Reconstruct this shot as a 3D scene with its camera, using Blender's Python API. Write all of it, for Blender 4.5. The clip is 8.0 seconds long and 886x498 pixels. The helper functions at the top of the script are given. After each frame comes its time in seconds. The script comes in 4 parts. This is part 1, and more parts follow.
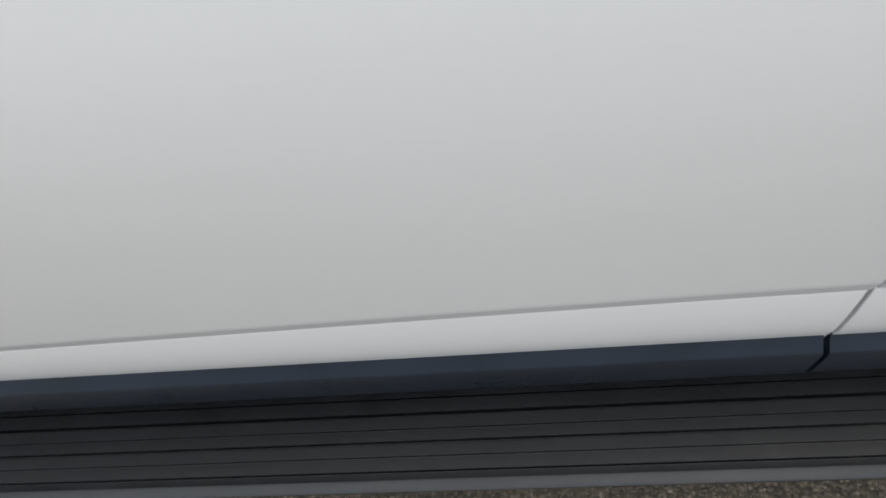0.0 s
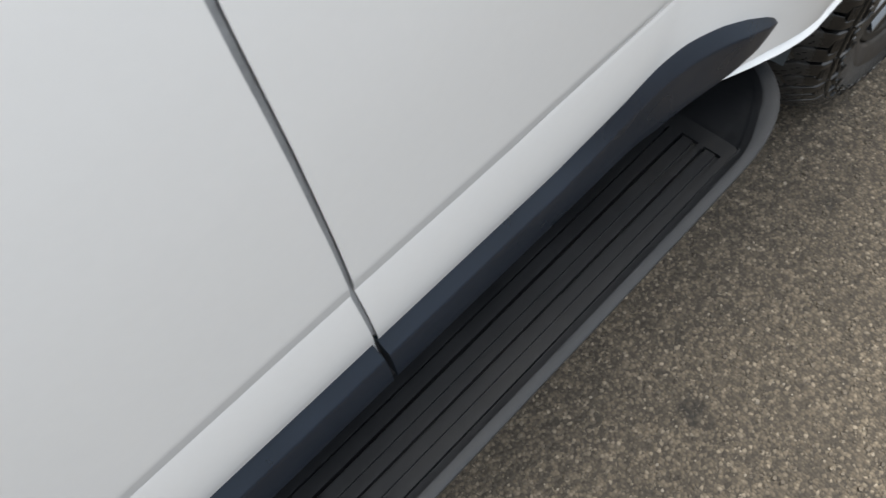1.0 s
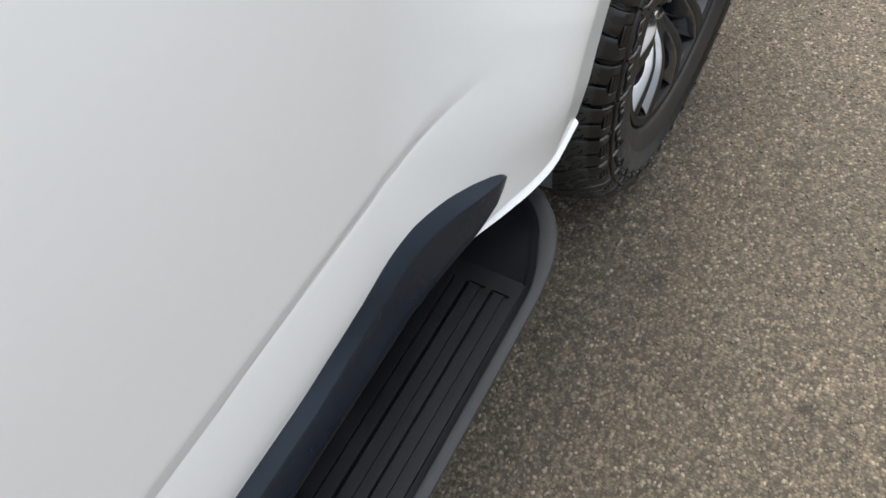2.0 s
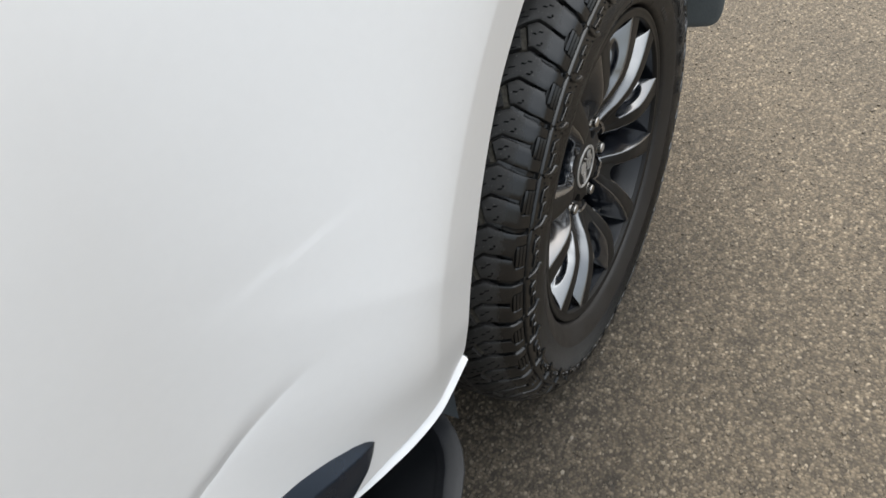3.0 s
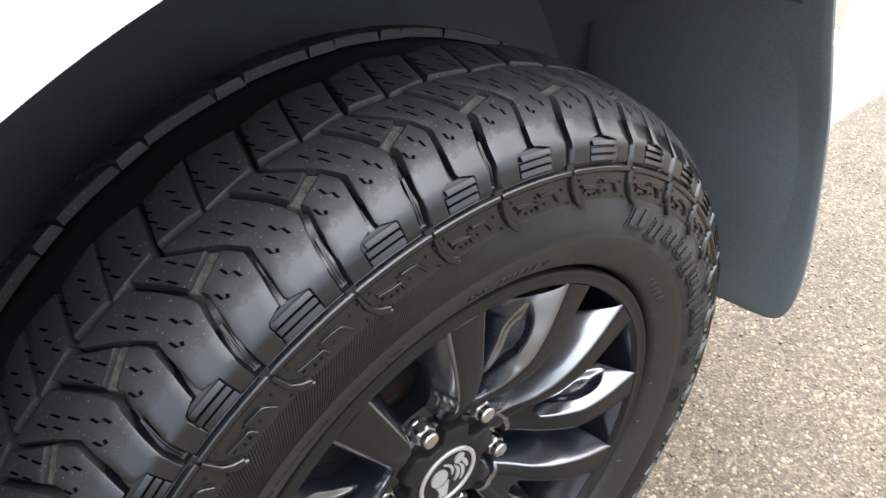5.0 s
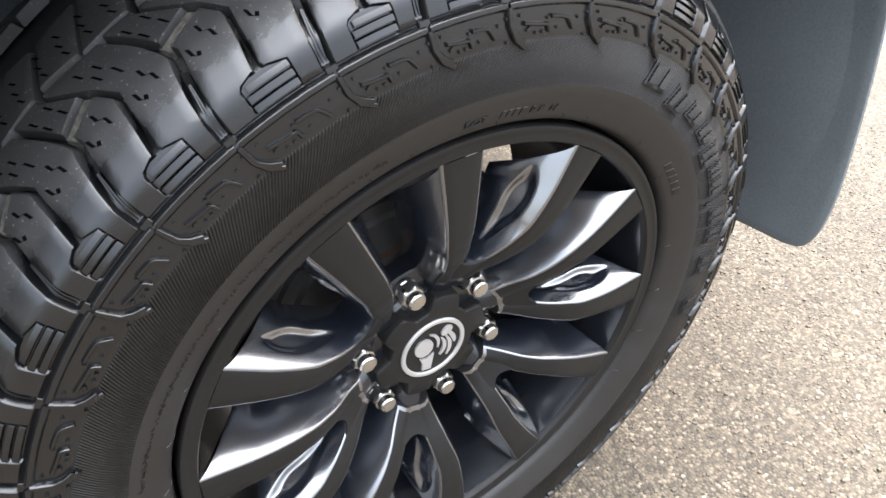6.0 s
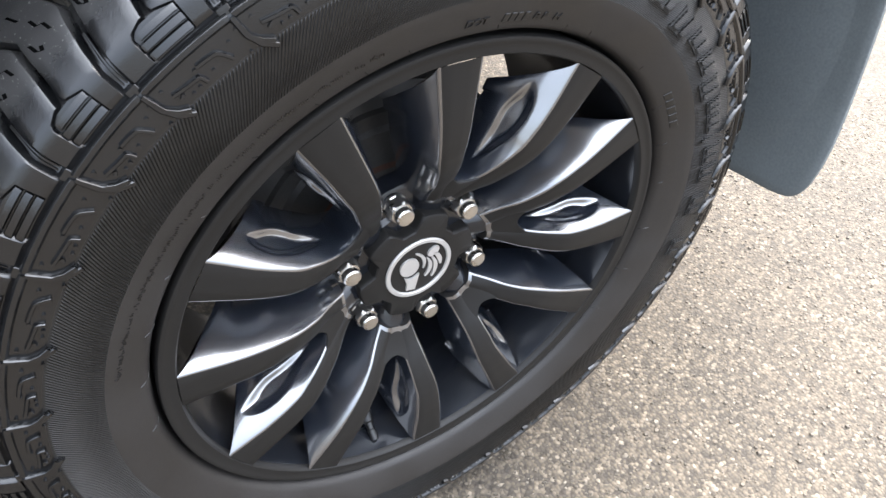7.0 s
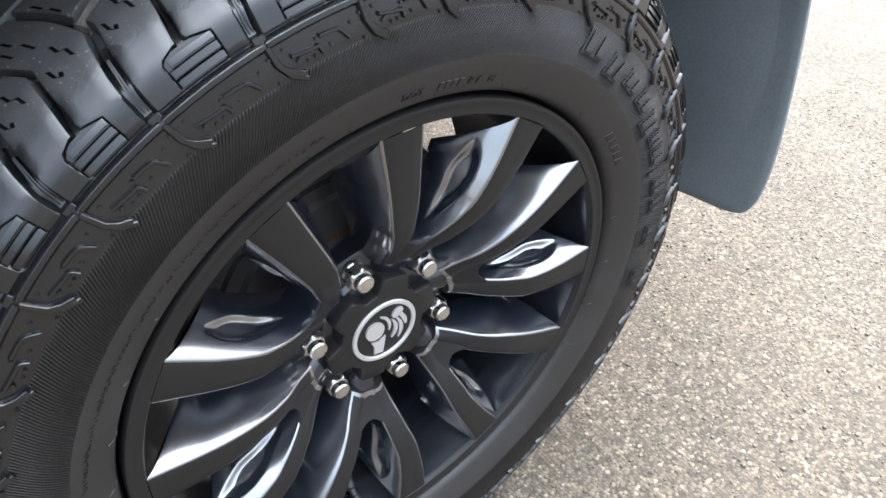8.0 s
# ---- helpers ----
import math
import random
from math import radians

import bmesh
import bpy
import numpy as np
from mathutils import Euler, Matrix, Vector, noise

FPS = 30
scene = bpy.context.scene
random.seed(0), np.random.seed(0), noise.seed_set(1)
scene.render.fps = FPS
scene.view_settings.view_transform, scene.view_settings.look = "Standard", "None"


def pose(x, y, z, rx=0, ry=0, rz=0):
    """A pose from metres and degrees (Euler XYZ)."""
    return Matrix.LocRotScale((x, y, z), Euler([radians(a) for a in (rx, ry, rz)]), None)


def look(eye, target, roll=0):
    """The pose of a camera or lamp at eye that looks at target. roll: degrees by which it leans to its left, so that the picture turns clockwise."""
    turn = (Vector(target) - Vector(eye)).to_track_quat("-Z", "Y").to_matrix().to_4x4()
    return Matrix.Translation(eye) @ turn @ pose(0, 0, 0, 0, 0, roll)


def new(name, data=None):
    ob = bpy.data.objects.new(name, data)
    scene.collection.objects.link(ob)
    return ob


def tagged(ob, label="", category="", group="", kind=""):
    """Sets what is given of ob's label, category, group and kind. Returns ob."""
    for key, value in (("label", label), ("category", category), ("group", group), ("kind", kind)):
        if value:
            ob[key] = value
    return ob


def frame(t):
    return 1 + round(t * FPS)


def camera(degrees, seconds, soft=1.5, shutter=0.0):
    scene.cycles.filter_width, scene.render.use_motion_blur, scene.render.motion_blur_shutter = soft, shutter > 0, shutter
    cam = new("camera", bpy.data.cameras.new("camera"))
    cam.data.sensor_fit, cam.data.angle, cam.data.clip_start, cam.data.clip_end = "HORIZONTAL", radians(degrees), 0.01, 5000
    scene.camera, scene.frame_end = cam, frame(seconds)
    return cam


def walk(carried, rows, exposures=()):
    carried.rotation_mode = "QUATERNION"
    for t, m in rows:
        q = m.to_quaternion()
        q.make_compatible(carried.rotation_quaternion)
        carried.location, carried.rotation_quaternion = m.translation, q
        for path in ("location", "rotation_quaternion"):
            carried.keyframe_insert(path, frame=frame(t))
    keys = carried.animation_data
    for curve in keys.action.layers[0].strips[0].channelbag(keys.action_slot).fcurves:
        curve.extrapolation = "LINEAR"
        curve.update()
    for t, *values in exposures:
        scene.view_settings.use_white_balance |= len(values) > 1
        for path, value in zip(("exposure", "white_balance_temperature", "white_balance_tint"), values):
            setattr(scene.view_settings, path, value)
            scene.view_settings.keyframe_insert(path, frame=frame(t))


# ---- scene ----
cam = camera(64.0, 8.0, shutter=0.1)
PATH = [
    (0, (-1.3106, -0.2074, 1.1658), (-1.5919, 0.7629, -0.5604), -18.45),
    (0.5, (-1.239, -0.183, 1.103), (-1.031, 0.749, -0.655), -12.8),
    (1, (-1.15, -0.201, 1.09), (-0.602, 0.599, -0.659), -11.8),
    (1.5, (-1.065, -0.227, 1.101), (-0.319, 0.483, -0.614), -11.5),
    (1.7, (-1.023, -0.233, 1.093), (-0.224, 0.476, -0.598), -11.8),
    (2.8, (-0.832, -0.295, 1.104), (0.193, 0.553, -0.39), -14.6),
    (3, (-0.7951, -0.3074, 1.1080), (0.1503, 0.4315, -0.0962), -14.33),
    (3.5, (-0.6409, -0.302, 1.0842), (0.466, 0.3959, -0.0011), -9.17),
    (4, (-0.4775, -0.3073, 0.9915), (0.6401, 0.4347, -0.0527), -2.55),
    (4.2, (-0.4017, -0.303, 0.9561), (0.6741, 0.5064, -0.082), -0.77),
    (5.3, (-0.2528, -0.3283, 0.9105), (0.6183, 0.774, -0.0466), -0.11),
    (5.5, (-0.2445, -0.3408, 0.8835), (0.6055, 0.7583, -0.0961), 0.89),
    (6, (-0.2638, -0.3571, 0.8404), (0.5576, 0.7104, -0.1968), 4.02),
    (6.5, (-0.2709, -0.3678, 0.8191), (0.5395, 0.6628, -0.263), 7),
    (7, (-0.2732, -0.3722, 0.8081), (0.5448, 0.6247, -0.2996), 8.59),
    (7.5, (-0.2692, -0.3745, 0.8046), (0.5754, 0.6084, -0.2957), 7.45),
    (8, (-0.259, -0.3618, 0.8282), (0.643, 0.628, -0.219), 4.13),
]
walk(cam, [(t, look(eye, target, roll)) for t, eye, target, roll in PATH],
     exposures=[(0.0, 1.00, 7120, 8), (1.5, 1.18, 7000, 8), (3.0, 1.20, 7150, 8), (3.5, 1.06, 7060, 7), (4.0, 1.08, 6900, 8), (4.2, 1.26, 6850, 8), (5.3, 2.60, 6830, 11), (7.0, 2.70, 6560, 11), (8.0, 2.58, 6330, 9)])

# ---- world and light ----
SUN_EL, SUN_AZ = 50.0, 76.0   # degrees: height, and bearing from +y towards +x
world = bpy.data.worlds.new("sky")
scene.world = world
world.use_nodes = True
wn = world.node_tree.nodes
sky = wn.new("ShaderNodeTexSky")
sky.sky_type = "NISHITA"
sky.sun_disc = False
sky.sun_elevation = radians(SUN_EL)
sky.sun_rotation = radians(SUN_AZ)
sky.air_density, sky.dust_density, sky.ozone_density = 1.0, 5.0, 1.0
wn["Background"].inputs["Strength"].default_value = 0.15
# a veil of cloud over the blue, far brighter overhead than at the horizon
veil = wn.new("ShaderNodeMix")
veil.data_type = "RGBA"
veil.inputs[0].default_value = 0.65
dome = wn.new("ShaderNodeTexCoord")
up = wn.new("ShaderNodeSeparateXYZ")
cloud = wn.new("ShaderNodeValToRGB")
cloud.color_ramp.elements[0].color = (1.3, 1.33, 1.38, 1)
cloud.color_ramp.elements[1].color = (21.0, 22.6, 25.0, 1)
for height, tone in ((0.4, (3.5, 3.85, 4.4, 1)), (0.7, (6.4, 7.0, 7.9, 1)), (0.9, (12.4, 13.4, 14.9, 1))):
    cloud.color_ramp.elements.new(height).color = tone
world.node_tree.links.new(dome.outputs["Generated"], up.inputs[0])
world.node_tree.links.new(up.outputs["Z"], cloud.inputs[0])
world.node_tree.links.new(cloud.outputs[0], veil.inputs[7])
world.node_tree.links.new(sky.outputs[0], veil.inputs[6])
world.node_tree.links.new(veil.outputs[2], wn["Background"].inputs["Color"])
sun_data = bpy.data.lights.new("sun", "SUN")
sun_data.energy, sun_data.angle, sun_data.color = 2.0, radians(22), (1.0, 0.95, 0.88)
sun = new("sun", sun_data)
az, el = radians(SUN_AZ), radians(SUN_EL)
sun_dir = Vector((math.sin(az) * math.cos(el), math.cos(az) * math.cos(el), math.sin(el)))
sun.matrix_world = look(sun_dir * 30, (0, 0, 0))


# ---- materials ----
def material(name, colour, rough=0.5, metal=0.0, coat=0.0, vary=0.15, scale=40.0, fine=400.0, bump=0.0, bump_scale=300.0, rough_vary=0.1, spec=0.5):
    """A surface with variation at two scales, in metres, and fine relief."""
    m = bpy.data.materials.new(name)
    m.use_nodes = True
    nt = m.node_tree
    n, link = nt.nodes, nt.links.new
    p = n["Principled BSDF"]
    co = n.new("ShaderNodeTexCoord")
    big, small = n.new("ShaderNodeTexNoise"), n.new("ShaderNodeTexNoise")
    big.inputs["Scale"].default_value, small.inputs["Scale"].default_value = scale, fine
    big.inputs["Detail"].default_value, small.inputs["Detail"].default_value = 4, 3
    link(co.outputs["Object"], big.inputs["Vector"])
    link(co.outputs["Object"], small.inputs["Vector"])
    add = n.new("ShaderNodeMath")
    add.operation = "ADD"
    link(big.outputs["Fac"], add.inputs[0])
    link(small.outputs["Fac"], add.inputs[1])
    ramp = n.new("ShaderNodeMapRange")
    ramp.inputs["From Min"].default_value, ramp.inputs["From Max"].default_value = 0.6, 1.4
    ramp.inputs["To Min"].default_value, ramp.inputs["To Max"].default_value = 1 - vary, 1 + vary
    link(add.outputs[0], ramp.inputs["Value"])
    mul = n.new("ShaderNodeVectorMath")
    mul.operation = "SCALE"
    mul.inputs[0].default_value = colour
    link(ramp.outputs[0], mul.inputs["Scale"])
    link(mul.outputs[0], p.inputs["Base Color"])
    rr = n.new("ShaderNodeMapRange")
    rr.inputs["From Min"].default_value, rr.inputs["From Max"].default_value = 0.3, 0.7
    rr.inputs["To Min"].default_value, rr.inputs["To Max"].default_value = max(rough - rough_vary, 0.03), min(rough + rough_vary, 1)
    link(big.outputs["Fac"], rr.inputs["Value"])
    link(rr.outputs[0], p.inputs["Roughness"])
    p.inputs["Metallic"].default_value = metal
    p.inputs["Specular IOR Level"].default_value = spec
    p.inputs["Coat Weight"].default_value = coat
    p.inputs["Coat Roughness"].default_value = 0.06
    if bump:
        tex = n.new("ShaderNodeTexNoise")
        tex.inputs["Scale"].default_value, tex.inputs["Detail"].default_value = bump_scale, 3
        link(co.outputs["Object"], tex.inputs["Vector"])
        b = n.new("ShaderNodeBump")
        b.inputs["Strength"].default_value, b.inputs["Distance"].default_value = bump, 0.002
        link(tex.outputs["Fac"], b.inputs["Height"])
        link(b.outputs[0], p.inputs["Normal"])
    return m


def asphalt_material():
    """Worn asphalt: brown-grey stones of a few millimetres in a dark binder, with stains."""
    m = bpy.data.materials.new("asphalt")
    m.use_nodes = True
    n, link = m.node_tree.nodes, m.node_tree.links.new
    p = n["Principled BSDF"]
    co = n.new("ShaderNodeTexCoord")
    stones = n.new("ShaderNodeTexVoronoi")
    stones.inputs["Scale"].default_value = 190
    stones.inputs["Randomness"].default_value = 1.0
    link(co.outputs["Object"], stones.inputs["Vector"])
    hue = n.new("ShaderNodeSeparateColor")
    link(stones.outputs["Color"], hue.inputs[0])
    tone = n.new("ShaderNodeValToRGB")
    r = tone.color_ramp
    r.elements[0].position, r.elements[0].color = 0.0, (0.0357, 0.0283, 0.0201, 1)
    r.elements[1].position, r.elements[1].color = 1.0, (0.2087, 0.1757, 0.1334, 1)
    for at, c in ((0.3, (0.0495, 0.0396, 0.0277, 1)), (0.6, (0.0796, 0.0633, 0.0445, 1)), (0.85, (0.1083, 0.0872, 0.0615, 1)), (0.95, (0.1430, 0.1171, 0.0841, 1))):
        e = r.elements.new(at)
        e.color = c
    link(hue.outputs[0], tone.inputs[0])
    edge = n.new("ShaderNodeMapRange")
    edge.inputs["From Min"].default_value, edge.inputs["From Max"].default_value = 0.25, 0.75
    edge.inputs["To Min"].default_value, edge.inputs["To Max"].default_value = 1.0, 0.62
    link(stones.outputs["Distance"], edge.inputs["Value"])
    stain, grain = n.new("ShaderNodeTexNoise"), n.new("ShaderNodeTexNoise")
    stain.inputs["Scale"].default_value, stain.inputs["Detail"].default_value = 3.5, 6
    grain.inputs["Scale"].default_value, grain.inputs["Detail"].default_value = 55, 4
    link(co.outputs["Object"], stain.inputs["Vector"])
    link(co.outputs["Object"], grain.inputs["Vector"])
    sm = n.new("ShaderNodeMapRange")
    sm.inputs["From Min"].default_value, sm.inputs["From Max"].default_value = 0.3, 0.7
    sm.inputs["To Min"].default_value, sm.inputs["To Max"].default_value = 0.8, 1.2
    link(stain.outputs["Fac"], sm.inputs["Value"])
    gm = n.new("ShaderNodeMapRange")
    gm.inputs["From Min"].default_value, gm.inputs["From Max"].default_value = 0.3, 0.7
    gm.inputs["To Min"].default_value, gm.inputs["To Max"].default_value = 0.75, 1.25
    link(grain.outputs["Fac"], gm.inputs["Value"])
    m1, m2 = n.new("ShaderNodeMath"), n.new("ShaderNodeMath")
    m1.operation = m2.operation = "MULTIPLY"
    link(edge.outputs[0], m1.inputs[0])
    link(sm.outputs[0], m1.inputs[1])
    link(m1.outputs[0], m2.inputs[0])
    link(gm.outputs[0], m2.inputs[1])
    # dark drips soaked into the surface
    last = m2.outputs[0]
    for sx, sy, size in ((0.04, -0.264, 0.020), (-0.752, -0.179, 0.026), (-0.30, -0.13, 0.018), (-0.42, -0.42, 0.022)):
        off = n.new("ShaderNodeVectorMath")
        off.operation = "DISTANCE"
        off.inputs[1].default_value = (sx, sy, 0)
        link(co.outputs["Object"], off.inputs[0])
        wob = n.new("ShaderNodeMath")
        wob.operation = "MULTIPLY_ADD"
        wob.inputs[1].default_value = 0.03
        link(grain.outputs["Fac"], wob.inputs[0])
        link(off.outputs["Value"], wob.inputs[2])
        spot = n.new("ShaderNodeMapRange")
        spot.interpolation_type = "SMOOTHSTEP"
        spot.inputs["From Min"].default_value, spot.inputs["From Max"].default_value = 0.008 + size * 0.4, 0.02 + size * 1.3
        spot.inputs["To Min"].default_value, spot.inputs["To Max"].default_value = 0.42, 1.0
        link(wob.outputs[0], spot.inputs["Value"])
        both = n.new("ShaderNodeMath")
        both.operation = "MULTIPLY"
        link(last, both.inputs[0])
        link(spot.outputs[0], both.inputs[1])
        last = both.outputs[0]
    mul = n.new("ShaderNodeVectorMath")
    mul.operation = "SCALE"
    link(tone.outputs[0], mul.inputs[0])
    link(last, mul.inputs["Scale"])
    link(mul.outputs[0], p.inputs["Base Color"])
    p.inputs["Roughness"].default_value = 0.8
    b = n.new("ShaderNodeBump")
    b.invert = True
    b.inputs["Strength"].default_value, b.inputs["Distance"].default_value = 0.6, 0.003
    link(stones.outputs["Distance"], b.inputs["Height"])
    link(b.outputs[0], p.inputs["Normal"])
    return m


def chip_material():
    m = bpy.data.materials.new("stone_chips")
    m.use_nodes = True
    n, link = m.node_tree.nodes, m.node_tree.links.new
    p = n["Principled BSDF"]
    geo = n.new("ShaderNodeNewGeometry")
    tone = n.new("ShaderNodeValToRGB")
    r = tone.color_ramp
    r.elements[0].position, r.elements[0].color = 0.0, (0.0520, 0.0424, 0.0312, 1)
    r.elements[1].position, r.elements[1].color = 1.0, (0.2231, 0.1948, 0.1561, 1)
    for at, c in ((0.5, (0.0743, 0.0602, 0.0439, 1)), (0.8, (0.0981, 0.0803, 0.0587, 1)), (0.95, (0.1338, 0.1115, 0.0818, 1))):
        e = r.elements.new(at)
        e.color = c
    link(geo.outputs["Random Per Island"], tone.inputs[0])
    link(tone.outputs[0], p.inputs["Base Color"])
    p.inputs["Roughness"].default_value = 0.65
    return m


def rubber_material(name, colour, rough, knurl=False, spec=0.5, bump=0.1, worn=False):
    """Dressed tyre rubber; knurl cuts the fine radial lines of the sidewall's serrated band."""
    m = material(name, colour, rough, vary=0.25, scale=25, fine=500, bump=bump, bump_scale=1400, rough_vary=0.06, spec=spec)
    n, link = m.node_tree.nodes, m.node_tree.links.new
    p = n["Principled BSDF"]
    co = n.new("ShaderNodeTexCoord")
    sep = n.new("ShaderNodeSeparateXYZ")
    link(co.outputs["Object"], sep.inputs[0])
    ang = n.new("ShaderNodeMath")
    ang.operation = "ARCTAN2"
    link(sep.outputs["Z"], ang.inputs[0])
    link(sep.outputs["X"], ang.inputs[1])
    comb = n.new("ShaderNodeCombineXYZ")
    link(sep.outputs["X"], comb.inputs[0])
    link(sep.outputs["Z"], comb.inputs[1])
    length = n.new("ShaderNodeVectorMath")
    length.operation = "LENGTH"
    link(comb.outputs[0], length.inputs[0])
    if worn:
        # past the shoulder the dressing stops at a ragged line: dull, dusty, worn rubber
        ragged = n.new("ShaderNodeTexNoise")
        ragged.inputs["Scale"].default_value, ragged.inputs["Detail"].default_value = 95, 7
        ragged.inputs["Roughness"].default_value = 0.68
        link(co.outputs["Object"], ragged.inputs["Vector"])
        shift = n.new("ShaderNodeMath")
        shift.operation = "MULTIPLY_ADD"
        shift.inputs[1].default_value = 0.016
        link(ragged.outputs["Fac"], shift.inputs[0])
        link(length.outputs["Value"], shift.inputs[2])
        dull = n.new("ShaderNodeMapRange")
        dull.inputs["From Min"].default_value, dull.inputs["From Max"].default_value = 0.3715, 0.3775
        link(shift.outputs[0], dull.inputs["Value"])
        old_c, old_r = p.inputs["Base Color"].links[0].from_socket, p.inputs["Roughness"].links[0].from_socket
        mix = n.new("ShaderNodeMix")
        mix.data_type = "RGBA"
        specks = n.new("ShaderNodeTexNoise")
        specks.inputs["Scale"].default_value, specks.inputs["Detail"].default_value = 520, 2
        link(co.outputs["Object"], specks.inputs["Vector"])
        mottle = n.new("ShaderNodeValToRGB")
        mottle.color_ramp.elements[0].position, mottle.color_ramp.elements[0].color = 0.64, (0.026, 0.0255, 0.025, 1)
        mottle.color_ramp.elements[1].position, mottle.color_ramp.elements[1].color = 0.80, (0.16, 0.155, 0.145, 1)
        link(specks.outputs["Fac"], mottle.inputs[0])
        link(mottle.outputs[0], mix.inputs[7])
        link(dull.outputs[0], mix.inputs[0])
        link(old_c, mix.inputs[6])
        link(mix.outputs[2], p.inputs["Base Color"])
        rmix = n.new("ShaderNodeMix")
        rmix.inputs[3].default_value = 0.5
        link(dull.outputs[0], rmix.inputs[0])
        link(old_r, rmix.inputs[2])
        link(rmix.outputs[0], p.inputs["Roughness"])
        smix = n.new("ShaderNodeMix")
        smix.inputs[2].default_value, smix.inputs[3].default_value = spec, 0.3
        link(dull.outputs[0], smix.inputs[0])
        link(smix.outputs[0], p.inputs["Specular IOR Level"])
    if not knurl:
        return m
    # the lines lean: the angle drifts with the radius
    lean = n.new("ShaderNodeMath")
    lean.operation = "MULTIPLY_ADD"
    lean.inputs[1].default_value = 2.2
    link(length.outputs["Value"], lean.inputs[0])
    link(ang.outputs[0], lean.inputs[2])
    wave = n.new("ShaderNodeMath")
    wave.operation = "MULTIPLY"
    wave.inputs[1].default_value = 860
    link(lean.outputs[0], wave.inputs[0])
    sine = n.new("ShaderNodeMath")
    sine.operation = "SINE"
    link(wave.outputs[0], sine.inputs[0])
    band_in, band_out = n.new("ShaderNodeMapRange"), n.new("ShaderNodeMapRange")
    band_in.inputs["From Min"].default_value, band_in.inputs["From Max"].default_value = 0.2780, 0.2788
    band_out.inputs["From Min"].default_value, band_out.inputs["From Max"].default_value = 0.3135, 0.3115
    link(length.outputs["Value"], band_in.inputs["Value"])
    link(length.outputs["Value"], band_out.inputs["Value"])
    a, c = n.new("ShaderNodeMath"), n.new("ShaderNodeMath")
    a.operation = c.operation = "MULTIPLY"
    link(band_in.outputs[0], a.inputs[0])
    link(band_out.outputs[0], a.inputs[1])
    link(a.outputs[0], c.inputs[0])
    link(sine.outputs[0], c.inputs[1])
    b = n.new("ShaderNodeBump")
    b.inputs["Strength"].default_value, b.inputs["Distance"].default_value = 1.0, 0.0011
    link(c.outputs[0], b.inputs["Height"])
    old = p.inputs["Normal"].links[0].from_socket
    link(old, b.inputs["Normal"])
    link(b.outputs[0], p.inputs["Normal"])
    return m


M_ASPHALT, M_CHIP = asphalt_material(), chip_material()
M_PAINT = material("white_paint", (0.79, 0.795, 0.80), 0.32, coat=0.6, vary=0.012, scale=3, fine=120, rough_vary=0.03)
M_PLASTIC = material("black_plastic", (0.0030, 0.0095, 0.0205), 0.33, spec=0.55, vary=0.25, scale=12, fine=600, bump=0.12, bump_scale=1200)
M_STEP = material("step_plastic", (0.0165, 0.0182, 0.0212), 0.42, spec=0.42, vary=0.2, scale=9, fine=500, bump=0.35, bump_scale=1500)
# the mat's rubber; the same dark tone paints shade into the step's dish
M_MAT_SHADE = material("mat_rubber_dish_shade", (0.0055, 0.0063, 0.0078), 0.42, spec=0.28, vary=0.25, scale=14, fine=500, bump=0.25, bump_scale=1500)
M_SEAL = material("seal_rubber", (0.36, 0.37, 0.385), 0.7)
M_GAP = material("dark_gap", (0.006, 0.006, 0.007), 0.8)
M_LINER = material("liner_felt", (0.075, 0.087, 0.096), 0.9, vary=0.3, scale=20, fine=900, bump=0.3, bump_scale=900)
M_FLAP = material("flap_plastic", (0.115, 0.131, 0.136), 0.5, vary=0.25, scale=7, fine=350, bump=0.1, bump_scale=900)
M_SIDEWALL = rubber_material("sidewall_rubber", (0.0070, 0.0069, 0.0068), 0.42, knurl=True, spec=0.5)
M_BEAD = material("dusty_bead_rubber", (0.019, 0.0172, 0.016), 0.5, spec=0.4, vary=0.3, scale=18, fine=500, bump=0.1, bump_scale=1400)
M_RUBBER = rubber_material("shoulder_rubber", (0.0058, 0.0060, 0.0064), 0.18, spec=0.6, bump=0.06, worn=True)
M_GROOVE = material("groove_dust", (0.055, 0.050, 0.041), 0.9, vary=0.8, scale=60, fine=300, bump=0.5, bump_scale=500)
M_SIPE = material("sipe_shade", (0.003, 0.003, 0.003), 0.9, spec=0.0)
M_RIM = material("satin_black", (0.012, 0.0115, 0.011), 0.45, spec=0.22, vary=0.12, scale=15, fine=600, rough_vary=0.05)
M_GLOSS = material("gloss_black", (0.009, 0.0115, 0.017), 0.19, metal=0.0, coat=1.0, spec=1.0, vary=0.06, scale=10, fine=500, rough_vary=0.03)
M_GLOSS.node_tree.nodes["Principled BSDF"].inputs["IOR"].default_value = 2.0
M_ROOT = material("semi_gloss_black", (0.009, 0.0102, 0.013), 0.17, spec=0.6, vary=0.08, scale=12, fine=500, rough_vary=0.05)
M_STEEL = material("bright_steel", (0.55, 0.53, 0.5), 0.3, metal=1.0, vary=0.15, scale=90, fine=900)
M_BRAKE = material("brake_iron", (0.045, 0.043, 0.041), 0.5, metal=0.25, vary=0.2, scale=30, fine=400)
M_RUST = material("rust", (0.075, 0.034, 0.02), 0.85, vary=0.4, scale=60, fine=500, bump=0.4)
M_EMBLEM = material("emblem_silver", (0.48, 0.47, 0.455), 0.35, metal=0.5, vary=0.05)


